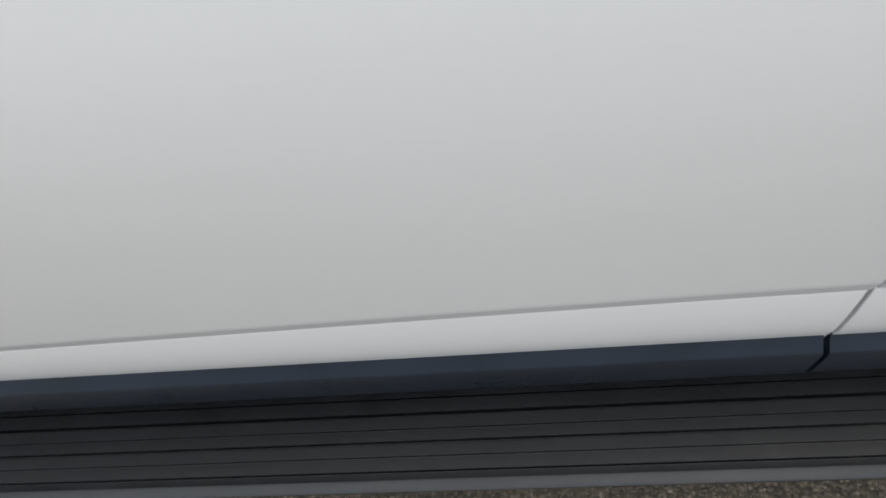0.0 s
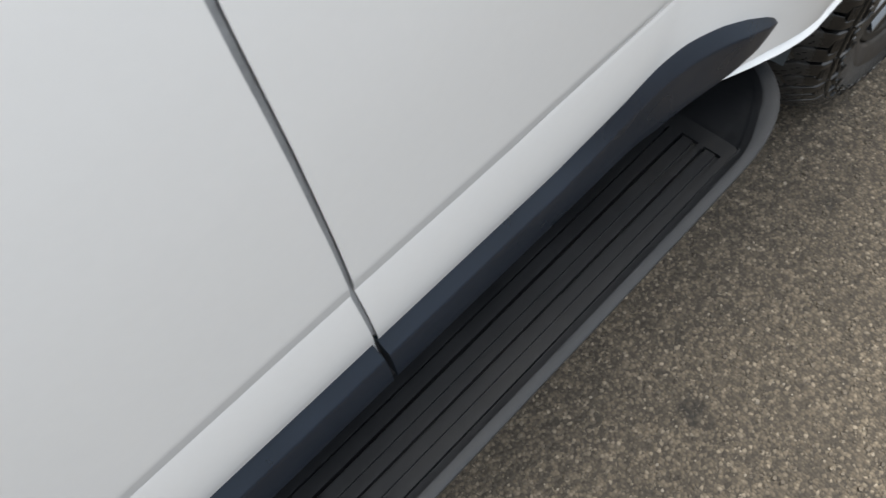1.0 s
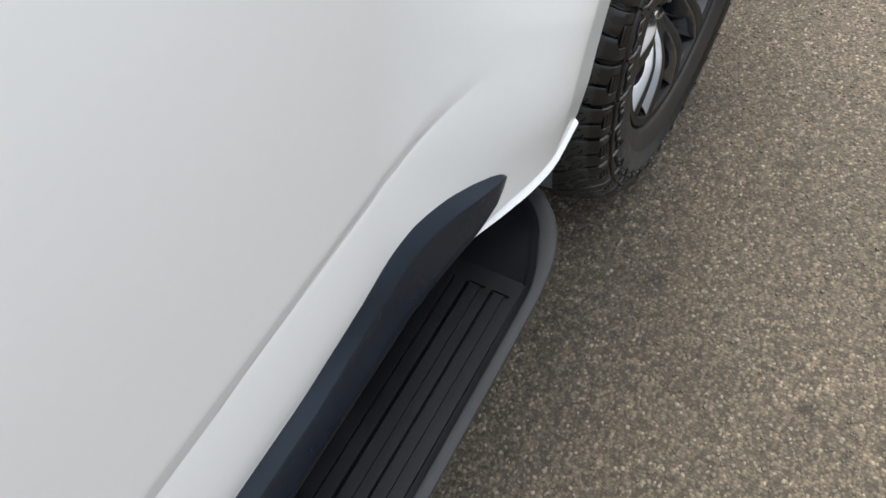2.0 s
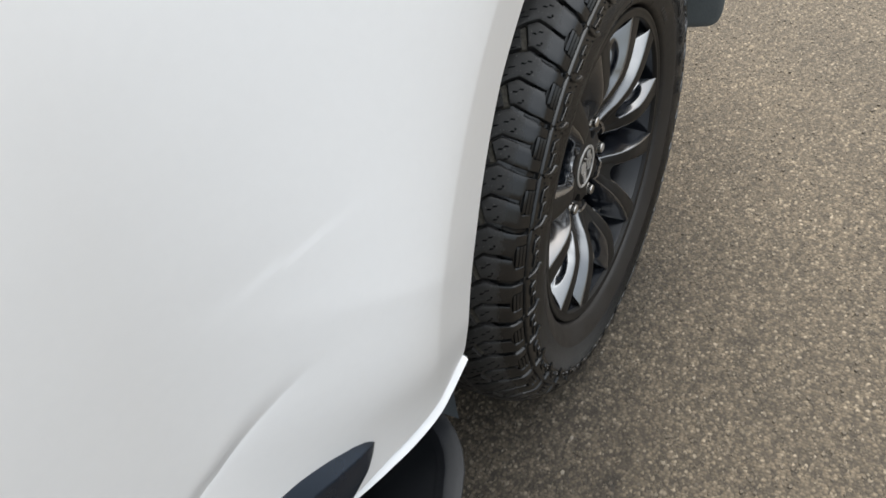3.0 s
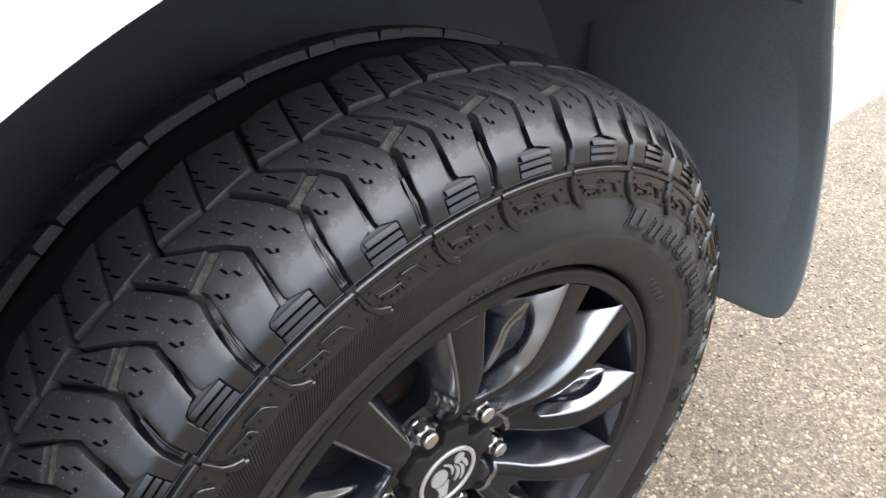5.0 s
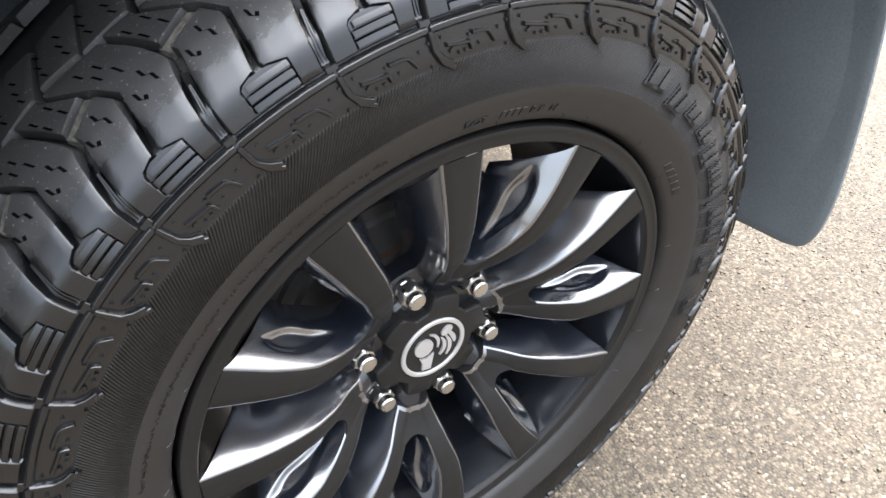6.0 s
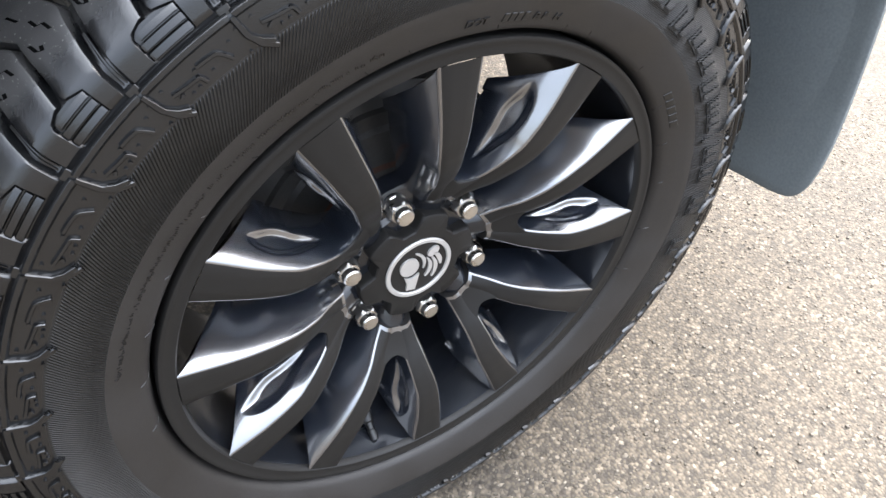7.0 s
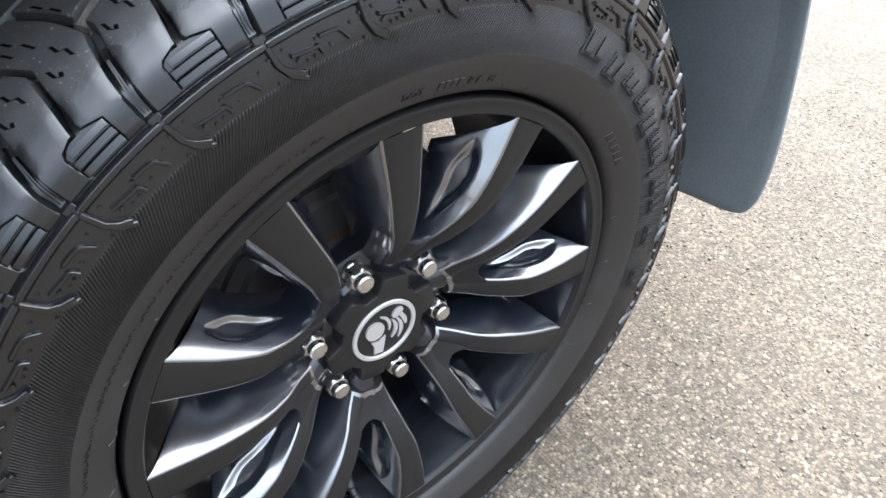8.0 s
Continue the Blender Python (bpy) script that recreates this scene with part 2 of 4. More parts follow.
# ---- mesh helpers ----
def mesh_of(name, verts, faces, mats, slots=None, smooth=35):
    me = bpy.data.meshes.new(name)
    me.from_pydata([tuple(v) for v in verts], [], faces)
    for m in mats if isinstance(mats, (list, tuple)) else [mats]:
        me.materials.append(m)
    if slots:
        for poly, k in zip(me.polygons, slots):
            poly.material_index = k
    bm = bmesh.new()
    bm.from_mesh(me)
    bmesh.ops.recalc_face_normals(bm, faces=bm.faces)
    bm.to_mesh(me)
    bm.free()
    for poly in me.polygons:
        poly.use_smooth = True
    me.set_sharp_from_angle(angle=radians(smooth))
    return me


def part(name, me, parent, label="", at=None):
    ob = new(name, me)
    ob.parent = parent
    if at is not None:
        ob.matrix_basis = at
    return tagged(ob, label=label)


def grid_faces(nu, nv, close_u=False, base=0):
    """Quads of a grid with nu rows of nv points."""
    out = []
    for i in range(nu if close_u else nu - 1):
        for j in range(nv - 1):
            a, b = base + i * nv + j, base + ((i + 1) % nu) * nv + j
            out.append((a, b, b + 1, a + 1))
    return out


def lathe(name, profile, mats, n=128, slots=None, smooth=35):
    """A surface turned round the y axis from points (radius, y)."""
    verts = [(r * math.cos(2 * math.pi * i / n), y, r * math.sin(2 * math.pi * i / n)) for i in range(n) for r, y in profile]
    k = len(profile)
    return mesh_of(name, verts, grid_faces(n, k, True), mats, [slots[f % (k - 1)] for f in range(n * (k - 1))] if slots else None, smooth)


def smooth01(a, b, x):
    t = min(max((x - a) / (b - a), 0.0), 1.0)
    return t * t * (3 - 2 * t)


def interp(x, pts):
    if x <= pts[0][0]:
        return pts[0][1]
    for (xa, ya), (xb, yb) in zip(pts, pts[1:]):
        if x <= xb:
            return ya + (yb - ya) * (x - xa) / (xb - xa)
    return pts[-1][1]


# ---- ground ----
def build_ground():
    me = mesh_of("ground", [(-400, -400, 0), (400, -400, 0), (400, 400, 0), (-400, 400, 0)], [(0, 1, 2, 3)], M_ASPHALT)
    tagged(new("ground", me), "worn brown-grey asphalt with pale stone chips", "asphalt", kind="structure")
    rng = np.random.default_rng(4)
    verts, faces = [], []
    for _ in range(42000):
        x, y = rng.uniform(-1.7, 2.0), rng.uniform(-1.15, 0.35)
        s = rng.uniform(0.0015, 0.0036) * (1.6 if rng.random() < 0.12 else 1)
        turn, h = rng.uniform(0, 6.3), s * rng.uniform(0.25, 0.6)
        b = len(verts)
        k = 5
        for i in range(k):
            a, q = turn + 2 * math.pi * i / k, s * rng.uniform(0.75, 1.2)
            verts.append((x + q * math.cos(a), y + q * math.sin(a) * 0.8, -0.0004))
        for i in range(k):
            a, q = turn + 2 * math.pi * i / k, s * rng.uniform(0.45, 0.75)
            verts.append((x + q * math.cos(a), y + q * math.sin(a) * 0.8, h * rng.uniform(0.8, 1.2)))
        faces += [(b + i, b + (i + 1) % k, b + k + (i + 1) % k, b + k + i) for i in range(k)]
        faces.append(tuple(b + k + i for i in range(k)))
    me = bpy.data.meshes.new("stone_chips")
    me.from_pydata(verts, [], faces)
    me.materials.append(M_CHIP)
    tagged(new("stone_chips", me), "small pale and brown stone chips in asphalt", "stone chips", kind="stuff")


build_ground()

# ---- the car: its side ----
HUB = 0.374          # the wheel centre's height; the wheel's axis is x = 0
SEAM = -1.083


def seam_x(z):
    """The gap between the doors leans forwards a little."""
    return interp(z, [(0.57, -1.0808), (0.667, -1.0826), (0.744, -1.083), (0.842, -1.0852), (0.91, -1.0874), (1.16, -1.09)])


SIDE = [(0.49, 0.020), (0.555, 0.019), (0.568, 0.018), (0.585, 0.0145), (0.62, 0.0125), (0.655, 0.0125), (0.6675, 0.0130), (0.6695, 0.0135), (0.6705, 0.0137), (0.673, 0.0112), (0.69, 0.0075),
        (0.76, 0.002), (0.82, -0.0035), (0.88, -0.0075), (0.94, -0.0095), (1.0, -0.0075), (1.08, 0.001), (1.16, 0.014), (1.24, 0.03)]


CREASE = 0.6705


def arch_r(deg):
    """The arch lip's distance from the hub at an angle; it draws in towards the sill."""
    return interp(deg, [(110, 0.517), (130, 0.5135), (145, 0.5005), (157, 0.485), (166, 0.473), (170, 0.47)])


def band_r(deg):
    """Where the flare's bevelled band ends."""
    return interp(deg, [(100, 0.571), (115, 0.574), (130, 0.577), (148, 0.576), (156, 0.566), (163, 0.533), (170, 0.522)])


def crease_shift(x, z):
    """How far the door crease has wandered up at x."""
    up = interp(x, [(-0.73, 0.0), (-0.70, 0.0045), (-0.68, 0.0125), (-0.66, 0.0205), (-0.64, 0.028), (-0.62, 0.0345), (-0.58, 0.042), (-0.46, 0.0)]) - (0.002 + 0.025 * max(SEAM - x, 0.0) ** 1.5) * (x < SEAM - 0.001)
    return up * smooth01(0.60, 0.66, z) * (1 - smooth01(0.70, 0.85, z))


def side_y(x, z):
    """How far in the painted side lies at (x, z): doors with a crease, swelling into the flare round the wheel arch."""
    r = math.hypot(x, z - HUB)
    deg = math.degrees(math.atan2(z - HUB, x))
    lip = arch_r(deg)
    rim = band_r(deg)
    w = 1 - smooth01(rim, interp(deg, [(100, 1.0), (130, 0.93), (146, 0.84), (160, 0.775)]), r)
    zz = z - crease_shift(x, z)
    soft = 0.045 * smooth01(0.70, 0.76, zz)
    base = sum(interp(zz + soft * k / 4, SIDE) for k in range(-4, 5)) / 9 if soft else interp(zz, SIDE)
    wide = interp(x, [(-0.92, 0.0025), (-0.8, 0.009), (-0.72, 0.0125), (-0.62, 0.009)])
    if CREASE < zz < CREASE + wide:
        base = 0.0137 + (interp(CREASE + wide, SIDE) - 0.0137) * (zz - CREASE) / wide
    plain = interp(z, [(0.49, 0.018), (0.6, 0.009), (0.70, 0.008), (0.8, -0.0016), (1.2, -0.0016)]) if z < 0.8 else base
    base = base + (plain - base) * smooth01(-0.69, -0.595, x)
    edge = interp(deg, [(100, -0.057), (115, -0.0555), (130, -0.0525), (145, -0.0505), (157, -0.0437), (166, -0.031)])
    crest = interp(deg, [(100, -0.063), (130, -0.0615), (148, -0.061), (156, -0.055), (163, -0.040), (169, -0.031)])
    t = (r - lip) / (rim - lip)
    flare = edge + (crest - edge) * min(max(t, 0.0), 1.0)
    return base + (flare - base) * w


def foot_z(x):
    """The height of the rear door's lower edge."""
    return interp(x, [(-0.76, 0.497), (-0.72, 0.499), (-0.65, 0.512), (-0.585, 0.520), (-0.53, 0.517), (-0.49, 0.518), (-0.458, 0.5225)])


car = tagged(new("car"), "white four-wheel-drive car with black side steps, parked on asphalt", "car")


def sheet(name, xs, zs, thick=0.012):
    """A panel of the side over columns xs and heights zs, with its edges turned in."""
    verts, nz = [], len(zs)
    for x in xs:
        for z in zs:
            zz = z + crease_shift(x, z)
            verts.append((x + (seam_x(zz) - SEAM) * smooth01(-1.6, SEAM - 0.002, x), side_y(x, zz), zz))
    n = len(verts)
    faces = grid_faces(len(xs), nz)
    edge = [i * nz for i in range(len(xs))] + [(len(xs) - 1) * nz + j for j in range(1, nz)] + [i * nz + nz - 1 for i in range(len(xs) - 2, -1, -1)] + [j for j in range(nz - 2, 0, -1)]
    for e in edge:
        v = verts[e]
        verts.append((v[0], v[1] + thick, v[2]))
    k = len(edge)
    faces += [(edge[i], edge[(i + 1) % k], n + (i + 1) % k, n + i) for i in range(k)]
    me = bpy.data.meshes.new(name)
    me.from_pydata(verts, [], faces)
    bm = bmesh.new()
    bm.from_mesh(me)
    bmesh.ops.remove_doubles(bm, verts=bm.verts, dist=0.0004)
    bmesh.ops.recalc_face_normals(bm, faces=bm.faces)
    bm.to_mesh(me)
    bm.free()
    me.materials.append(M_PAINT)
    for poly in me.polygons:
        poly.use_smooth = True
    me.set_sharp_from_angle(angle=radians(30))
    return me


HEIGHTS = [0.50, 0.53, 0.56, 0.568, 0.576, 0.585, 0.60, 0.62, 0.64, 0.655, 0.664, 0.6675, 0.6695, 0.6705, 0.673, 0.6765, 0.68, 0.6835, 0.687, 0.69] + [0.69 + 0.47 * i / 80 for i in range(1, 81)]


def polar_panel(name, theta_a, theta_b, n_theta, top=1.16, x_stop=None):
    """The part of the side round the wheel arch: rays from the hub out to a frame of straight edges."""
    verts, nr, lip0 = [], 34, arch_r(0)
    for i in range(n_theta):
        a = radians(theta_a + (theta_b - theta_a) * i / (n_theta - 1))
        c, s = math.cos(a), math.sin(a)
        far = min((top - HUB) / s if s > 1e-6 else 9, x_stop / c if c > 1e-9 else 9, -0.131 / c if c < -1e-9 else 9)
        for j in range(nr):
            t = j / (nr - 1)
            r = lip0 + (far - lip0) * t ** 1.3
            x, z = r * c, HUB + r * s
            verts.append((x, side_y(x, z), z))
        # the lip turns in
    faces = grid_faces(n_theta, nr)
    b = len(verts)
    lip = [(0.0, 0.0), (-0.003, 0.006), (-0.004, 0.02), (0.004, 0.035)]
    for i in range(n_theta):
        a = radians(theta_a + (theta_b - theta_a) * i / (n_theta - 1))
        for dr, dy in lip[1:]:
            r = lip0 + dr
            verts.append((r * math.cos(a), side_y(lip0 * math.cos(a), HUB + lip0 * math.sin(a)) + dy, HUB + r * math.sin(a)))
    for i in range(n_theta - 1):
        q = [i * nr] + [b + i * 3 + j for j in range(3)]
        p = [(i + 1) * nr] + [b + (i + 1) * 3 + j for j in range(3)]
        faces += [(q[j], p[j], p[j + 1], q[j + 1]) for j in range(3)]
    return mesh_of(name, verts, faces, M_PAINT, smooth=30)


def arch_x(z):
    x = -0.3
    for _ in range(30):
        d = arch_r(math.degrees(math.atan2(z - HUB, x))) ** 2 - (z - HUB) ** 2
        x = 0.5 * x - 0.5 * math.sqrt(max(d, 0.0))
    return x


def rear_door_mesh():
    """From the seam between the doors back to the wheel arch, and over it to the rear shut line."""
    verts, nx = [], 150
    zs = HEIGHTS
    for z in zs:
        inside = abs(z - HUB) < 0.516
        x1 = min(max(arch_x(z), -0.4583), -0.135) if inside else -0.135
        x0 = seam_x(z) + 0.0023
        for i in range(nx):
            t = i / (nx - 1)
            t = 1 - (1 - t) ** 1.35
            x = x0 + (x1 - x0) * t
            zc = max(z, foot_z(x))
            zc += crease_shift(x, zc)
            verts.append((x, side_y(x, zc), zc))
    nz = len(zs)
    faces = grid_faces(nz, nx)
    n = len(verts)
    edge = [j for j in range(nx)] + [i * nx + nx - 1 for i in range(1, nz)] + [(nz - 1) * nx + j for j in range(nx - 2, -1, -1)] + [i * nx for i in range(nz - 2, 0, -1)]
    k = len(edge)
    for dy, inset in ((0.004, 0.0018), (0.02, 0.004)):
        for e in edge:
            v = verts[e]
            i, j = divmod(e, nx)
            dx = inset * 0.6 if j == 0 else 0
            dz = inset if i == 0 else 0
            verts.append((v[0] + dx, v[1] + dy, v[2] + dz))
    for i in range(k):
        a, b = edge[i], edge[(i + 1) % k]
        c, d = n + i, n + (i + 1) % k
        faces.append((a, b, d, c))
        faces.append((c, d, d + k, c + k))
    return mesh_of("rear_door", verts, faces, M_PAINT, smooth=30)


part("rear_door", rear_door_mesh(), car, "glossy white painted rear door")
front_xs = [-2.35 + (SEAM - 0.0021 + 2.35) * i / 20 for i in range(21)]
part("front_door", sheet("front_door", front_xs, HEIGHTS), car, "glossy white painted front door")
part("rear_quarter", polar_panel("rear_quarter", 104.6, 50, 50, x_stop=1.0), car, "white painted rear quarter panel with arch lip")


# ---- the car: mouldings, step, arch ----
MOULD_TOP = [(-0.87, 0.569), (-0.80, 0.580), (-0.747, 0.591), (-0.70, 0.597), (-0.657, 0.596), (-0.634, 0.5915), (-0.613, 0.5838), (-0.602, 0.5765), (-0.5965, 0.5685), (-0.596, 0.567)]
MOULD_LOW = [(-0.72, 0.497), (-0.674, 0.511), (-0.652, 0.520), (-0.63, 0.533), (-0.614, 0.543), (-0.602, 0.556), (-0.596, 0.566)]


def moulding_mesh(x0, x1, tip):
    """A strip of dark plastic along the foot of a door: chamfered above, tucked in below, pointed at the tip."""
    verts, nx = [], 40
    prof = [(0.0, -0.004), (0.0, 0.0095), (0.05, 0.0110), (0.25, 0.0122), (0.50, 0.0131), (0.78, 0.0136), (0.815, 0.0132), (0.84, 0.0121), (0.955, 0.0024), (0.985, 0.0012), (1.0, 0.0), (1.0, -0.004)]
    for i in range(nx):
        x = x0 + (x1 - x0) * (1 - (1 - i / (nx - 1)) ** (1.6 if tip else 1))
        lo, hi = (interp(x, MOULD_LOW), interp(x, MOULD_TOP)) if tip else (0.495, 0.569)
        room = min(1.0, (hi - lo) / 0.07 + 0.06)
        for v, off in prof:
            z = lo + (hi - lo) * v
            verts.append((x, side_y(x, z) - off * (room if off > 0 else 1), z))
    k = len(prof)
    faces = grid_faces(nx, k) + [tuple(range(k)), tuple((nx - 1) * k + j for j in range(k))]
    return mesh_of("moulding", verts, faces, M_PLASTIC, smooth=28)


part("moulding", moulding_mesh(SEAM + 0.0032, -0.596, True), car, "dark grey plastic door moulding with a pointed end")
part("moulding", moulding_mesh(-2.35, SEAM - 0.002, False), car, "dark grey plastic door moulding")


def box(name, x0, x1, y0, y1, z0, z1, mat, bevel=0.0):
    bm = bmesh.new()
    bmesh.ops.create_cube(bm, size=1)
    for v in bm.verts:
        v.co = ((x0 + x1) / 2 + v.co.x * (x1 - x0), (y0 + y1) / 2 + v.co.y * (y1 - y0), (z0 + z1) / 2 + v.co.z * (z1 - z0))
    if bevel:
        bmesh.ops.bevel(bm, geom=list(bm.edges), offset=bevel, segments=2, affect="EDGES")
    me = bpy.data.meshes.new(name)
    bm.to_mesh(me)
    bm.free()
    me.materials.append(mat)
    return me


part("sill", box("sill", -2.4, -0.60, 0.045, 0.25, 0.40, 0.66, M_GAP, 0.01), car, "dark body sill behind the doors")

# the running board: a moulded step with a ribbed rubber mat let into it
STEP_Z = 0.385


def step_end(t):
    """Outline of the step's rounded rear end, t from 0 (outer edge) to 1 (against the body): (x, y)."""
    pts = [(-0.70, -0.0645), (-0.614, -0.0635), (-0.575, -0.0605), (-0.545, -0.054), (-0.517, -0.0435), (-0.496, -0.030), (-0.478, -0.012), (-0.465, 0.008), (-0.457, 0.03), (-0.455, 0.06)]
    k = t * (len(pts) - 1)
    i = min(int(k), len(pts) - 2)
    f = k - i
    return tuple(pts[i][d] + (pts[i + 1][d] - pts[i][d]) * f for d in (0, 1))


def step_mesh():
    """Swept section: skirt, rolled rim, then a bed for the mat and a shallow dish behind it; closed by the rounded end."""
    ring = sorted([(-2.35, -0.066), (-1.5, -0.0655), (-1.0, -0.065), (-0.6000, -0.0627), (-0.5990, -0.06262)] + [step_end(i / 34) for i in range(35) if abs(step_end(i / 34)[0] + 0.5995) > 0.004])
    # offsets inwards from the edge and heights
    skirt = [(0.016, -0.045), (0.009, -0.022), (0.0012, -0.0075), (0.0, -0.0045), (0.0005, -0.0026), (0.0024, -0.0013)]
    bed = [(0.0205, -0.0005), (0.0212, -0.006), (0.024, -0.006)]
    dish = [(0.0065, -0.0004), (0.0085, -0.0010), (0.0125, -0.0022)]
    verts, n = [], len(ring)
    for i, (x, y) in enumerate(ring):
        a, b = ring[max(i - 1, 0)], ring[min(i + 1, n - 1)]
        t = Vector((b[0] - a[0], b[1] - a[1])).normalized()
        inward = Vector((-t.y, t.x))
        wide = 0.0135 + 0.0085 * smooth01(-0.61, -0.53, x)
        rim = [(wide * 0.5, 0.0), (wide * 0.8, 0.0005), (wide - 0.0006, 0.0004), (wide + 0.0006, 0.0)]
        inner = bed if x < -0.5995 else [(wide + off, dz) for off, dz in dish]
        for off, dz in skirt + rim + inner:
            verts.append((x + inward.x * off, y + inward.y * off, STEP_Z + dz))
    k = len(skirt) + 7
    faces = grid_faces(n, k)
    # dish and floor are coloured darker for their shade, the rim lighter for its sheen
    slots = [0 if f % (k - 1) < len(skirt) + 2 else 1 for f in range(len(faces))]
    # the floor of the step inside the rim
    for i in range(n):
        v = verts[i * k + k - 1]
        verts.append((min(v[0], -0.49), 0.07, STEP_Z - (0.012 if ring[i][0] < -0.5995 else 0.006)))
    b = n * k
    faces += [(i * k + k - 1, (i + 1) * k + k - 1, b + i + 1, b + i) for i in range(n - 1)]
    slots += [1] * (n - 1)
    return mesh_of("running_board", verts, faces, [M_STEP, M_MAT_SHADE], slots, smooth=40)


board = part("running_board", step_mesh(), car, "dark grey moulded plastic side step")


def mat_mesh():
    """The mat's section across the step: two ribs, each between a deep slot and a wide shallow channel and cut off at the end."""
    grooves = [(0.0375, 0.0015, 0.004), (0.0190, 0.0038, 0.014), (0.0000, 0.0055, 0.0034), (-0.0128, 0.0038, 0.014), (-0.0305, 0.0055, 0.0034)]
    sect = [(0.062, 0.0)]
    for y, w, d in grooves:
        sect += [(y + w / 2 + 0.0004, 0.0), (y + w / 2, -d), (y - w / 2, -d), (y - w / 2 - 0.0004, 0.0)]
    sect += [(-0.0376, 0.0), (-0.0405, 0.0), (-0.0428, 0.0), (-0.0434, -0.0012), (-0.0436, -0.006), (-0.0452, -0.006)]
    top = STEP_Z + 0.0008
    xs = [-2.35, -1.6, -1.0, -0.70, -0.6262, -0.6260, -0.6244, -0.6241, -0.607, -0.602, -0.601]
    verts = []
    for i, x in enumerate(xs):
        for y, d in sect:
            if i > 4 and y > -0.0433:
                d = -0.005 if i < 7 and (-0.0336 < y < -0.0110 or -0.0031 < y < 0.0208) else 0.0
            if i == len(xs) - 1:
                d = -0.006
            # the outer corner is rounded
            back = 0.006 - math.sqrt(max(0.006 ** 2 - max(-0.0376 - y, 0.0) ** 2, 0.0)) if i > 8 else 0.0
            verts.append((x - back, y, top + d))
    return mesh_of("mat", verts, grid_faces(len(xs), len(sect)), M_MAT_SHADE, smooth=20)


part("mat", mat_mesh(), board, "ribbed black rubber step mat")
for bx in (-1.9, -1.3, -0.75):
    part("bracket", box("bracket", bx - 0.03, bx + 0.03, 0.0, 0.2, 0.33, 0.365, M_GAP, 0.004), board)


def liner_mesh():
    """The dark wheel-arch liner: an arched tunnel behind the lip, turned down behind the tyre."""
    verts, n = [], 60
    sect = [(0.500, -0.012), (0.502, 0.02), (0.506, 0.06), (0.49, 0.16), (0.475, 0.26), (0.455, 0.30), (0.43, 0.31), (0.36, 0.314), (0.29, 0.316)]
    for i in range(n):
        a = radians(178 - 168 * i / (n - 1))
        for r, y in sect:
            r += (arch_r(math.degrees(a)) - 0.503) * smooth01(0.26, 0.1, y)
            r += 0.065 * smooth01(88, 55, math.degrees(a)) * smooth01(0.40, 0.455, r)
            x, z = r * math.cos(a), HUB + r * math.sin(a)
            verts.append((x, y, max(z, 0.2)))
    return mesh_of("wheel_liner", verts, grid_faces(n, len(sect)), M_LINER, smooth=40)


part("wheel_liner", liner_mesh(), car, "black felt wheel-arch liner")


def flap_mesh():
    """Mud flap behind the wheel: a thick moulded sheet with a rounded lower corner."""
    outline = [(-0.030, 0.80), (-0.046, 0.72), (-0.066, 0.635), (-0.0775, 0.555), (-0.086, 0.48), (-0.0895, 0.44), (-0.0900, 0.41), (-0.0875, 0.384), (-0.0810, 0.367), (-0.070, 0.358), (-0.042, 0.3495), (0.009, 0.342),
               (0.06, 0.338), (0.17, 0.336), (0.235, 0.338), (0.25, 0.355), (0.25, 0.84), (0.1, 0.86), (0.0, 0.84)]
    verts = []

    def at(y, z, d):
        return (0.484 - 0.045 * smooth01(0.42, 0.95, z) - 0.01 * smooth01(0.0, -0.09, y) + d, y, z)
    for _ in range(2):      # round the corners off
        outline = [tuple(a[d] * (1 - f) + b[d] * f for d in (0, 1)) for a, b in zip(outline, outline[1:] + outline[:1]) for f in (0.2, 0.8)]
    n = len(outline)
    cy, cz = 0.08, 0.5
    rings = [(1.0, 0.0055), (1.0, 0.001), (0.99, 0.0), (0.93, 0.0), (0.8, 0.0), (0.6, 0.0), (0.4, 0.0), (0.2, 0.0)]
    for s, d in rings:
        for y, z in outline:
            verts.append(at(cy + (y - cy) * s, cz + (z - cz) * s, d))
    faces = []
    for q in range(len(rings) - 1):
        faces += [(q * n + i, q * n + (i + 1) % n, (q + 1) * n + (i + 1) % n, (q + 1) * n + i) for i in range(n)]
    faces.append(tuple((len(rings) - 1) * n + i for i in range(n)))
    faces.append(tuple(range(n)))
    return mesh_of("mud_flap", verts, faces, M_FLAP, smooth=50)


part("mud_flap", flap_mesh(), car, "black plastic mud flap behind the wheel")


def shell_mesh():
    """The rest of the body, closed and plain: floor, far side, roof."""
    prof = [(0.012, 1.155), (0.05, 1.19), (0.19, 1.72), (0.30, 1.79), (1.50, 1.79), (1.61, 1.72), (1.75, 1.19), (1.80, 1.0), (1.78, 0.5), (0.36, 0.45), (0.36, 1.0), (0.05, 1.12)]
    verts = []
    for x, s in ((-2.9, 0.0), (-2.3, 1.0), (0.7, 1.0), (1.0, 0.93)):
        for y, z in prof:
            zz = z if z < 1.2 or s == 1.0 else 1.2 + (z - 1.2) * s
            verts.append((x, y, zz))
    k = len(prof)
    faces = [(i * k + j, (i + 1) * k + j, (i + 1) * k + (j + 1) % k, i * k + (j + 1) % k) for i in range(3) for j in range(k)]
    faces += [tuple(range(k)), tuple(3 * k + j for j in range(k))]
    return mesh_of("body_shell", verts, faces, M_PAINT, smooth=40)


part("body_shell", shell_mesh(), car, "white car body above and beyond the doors")


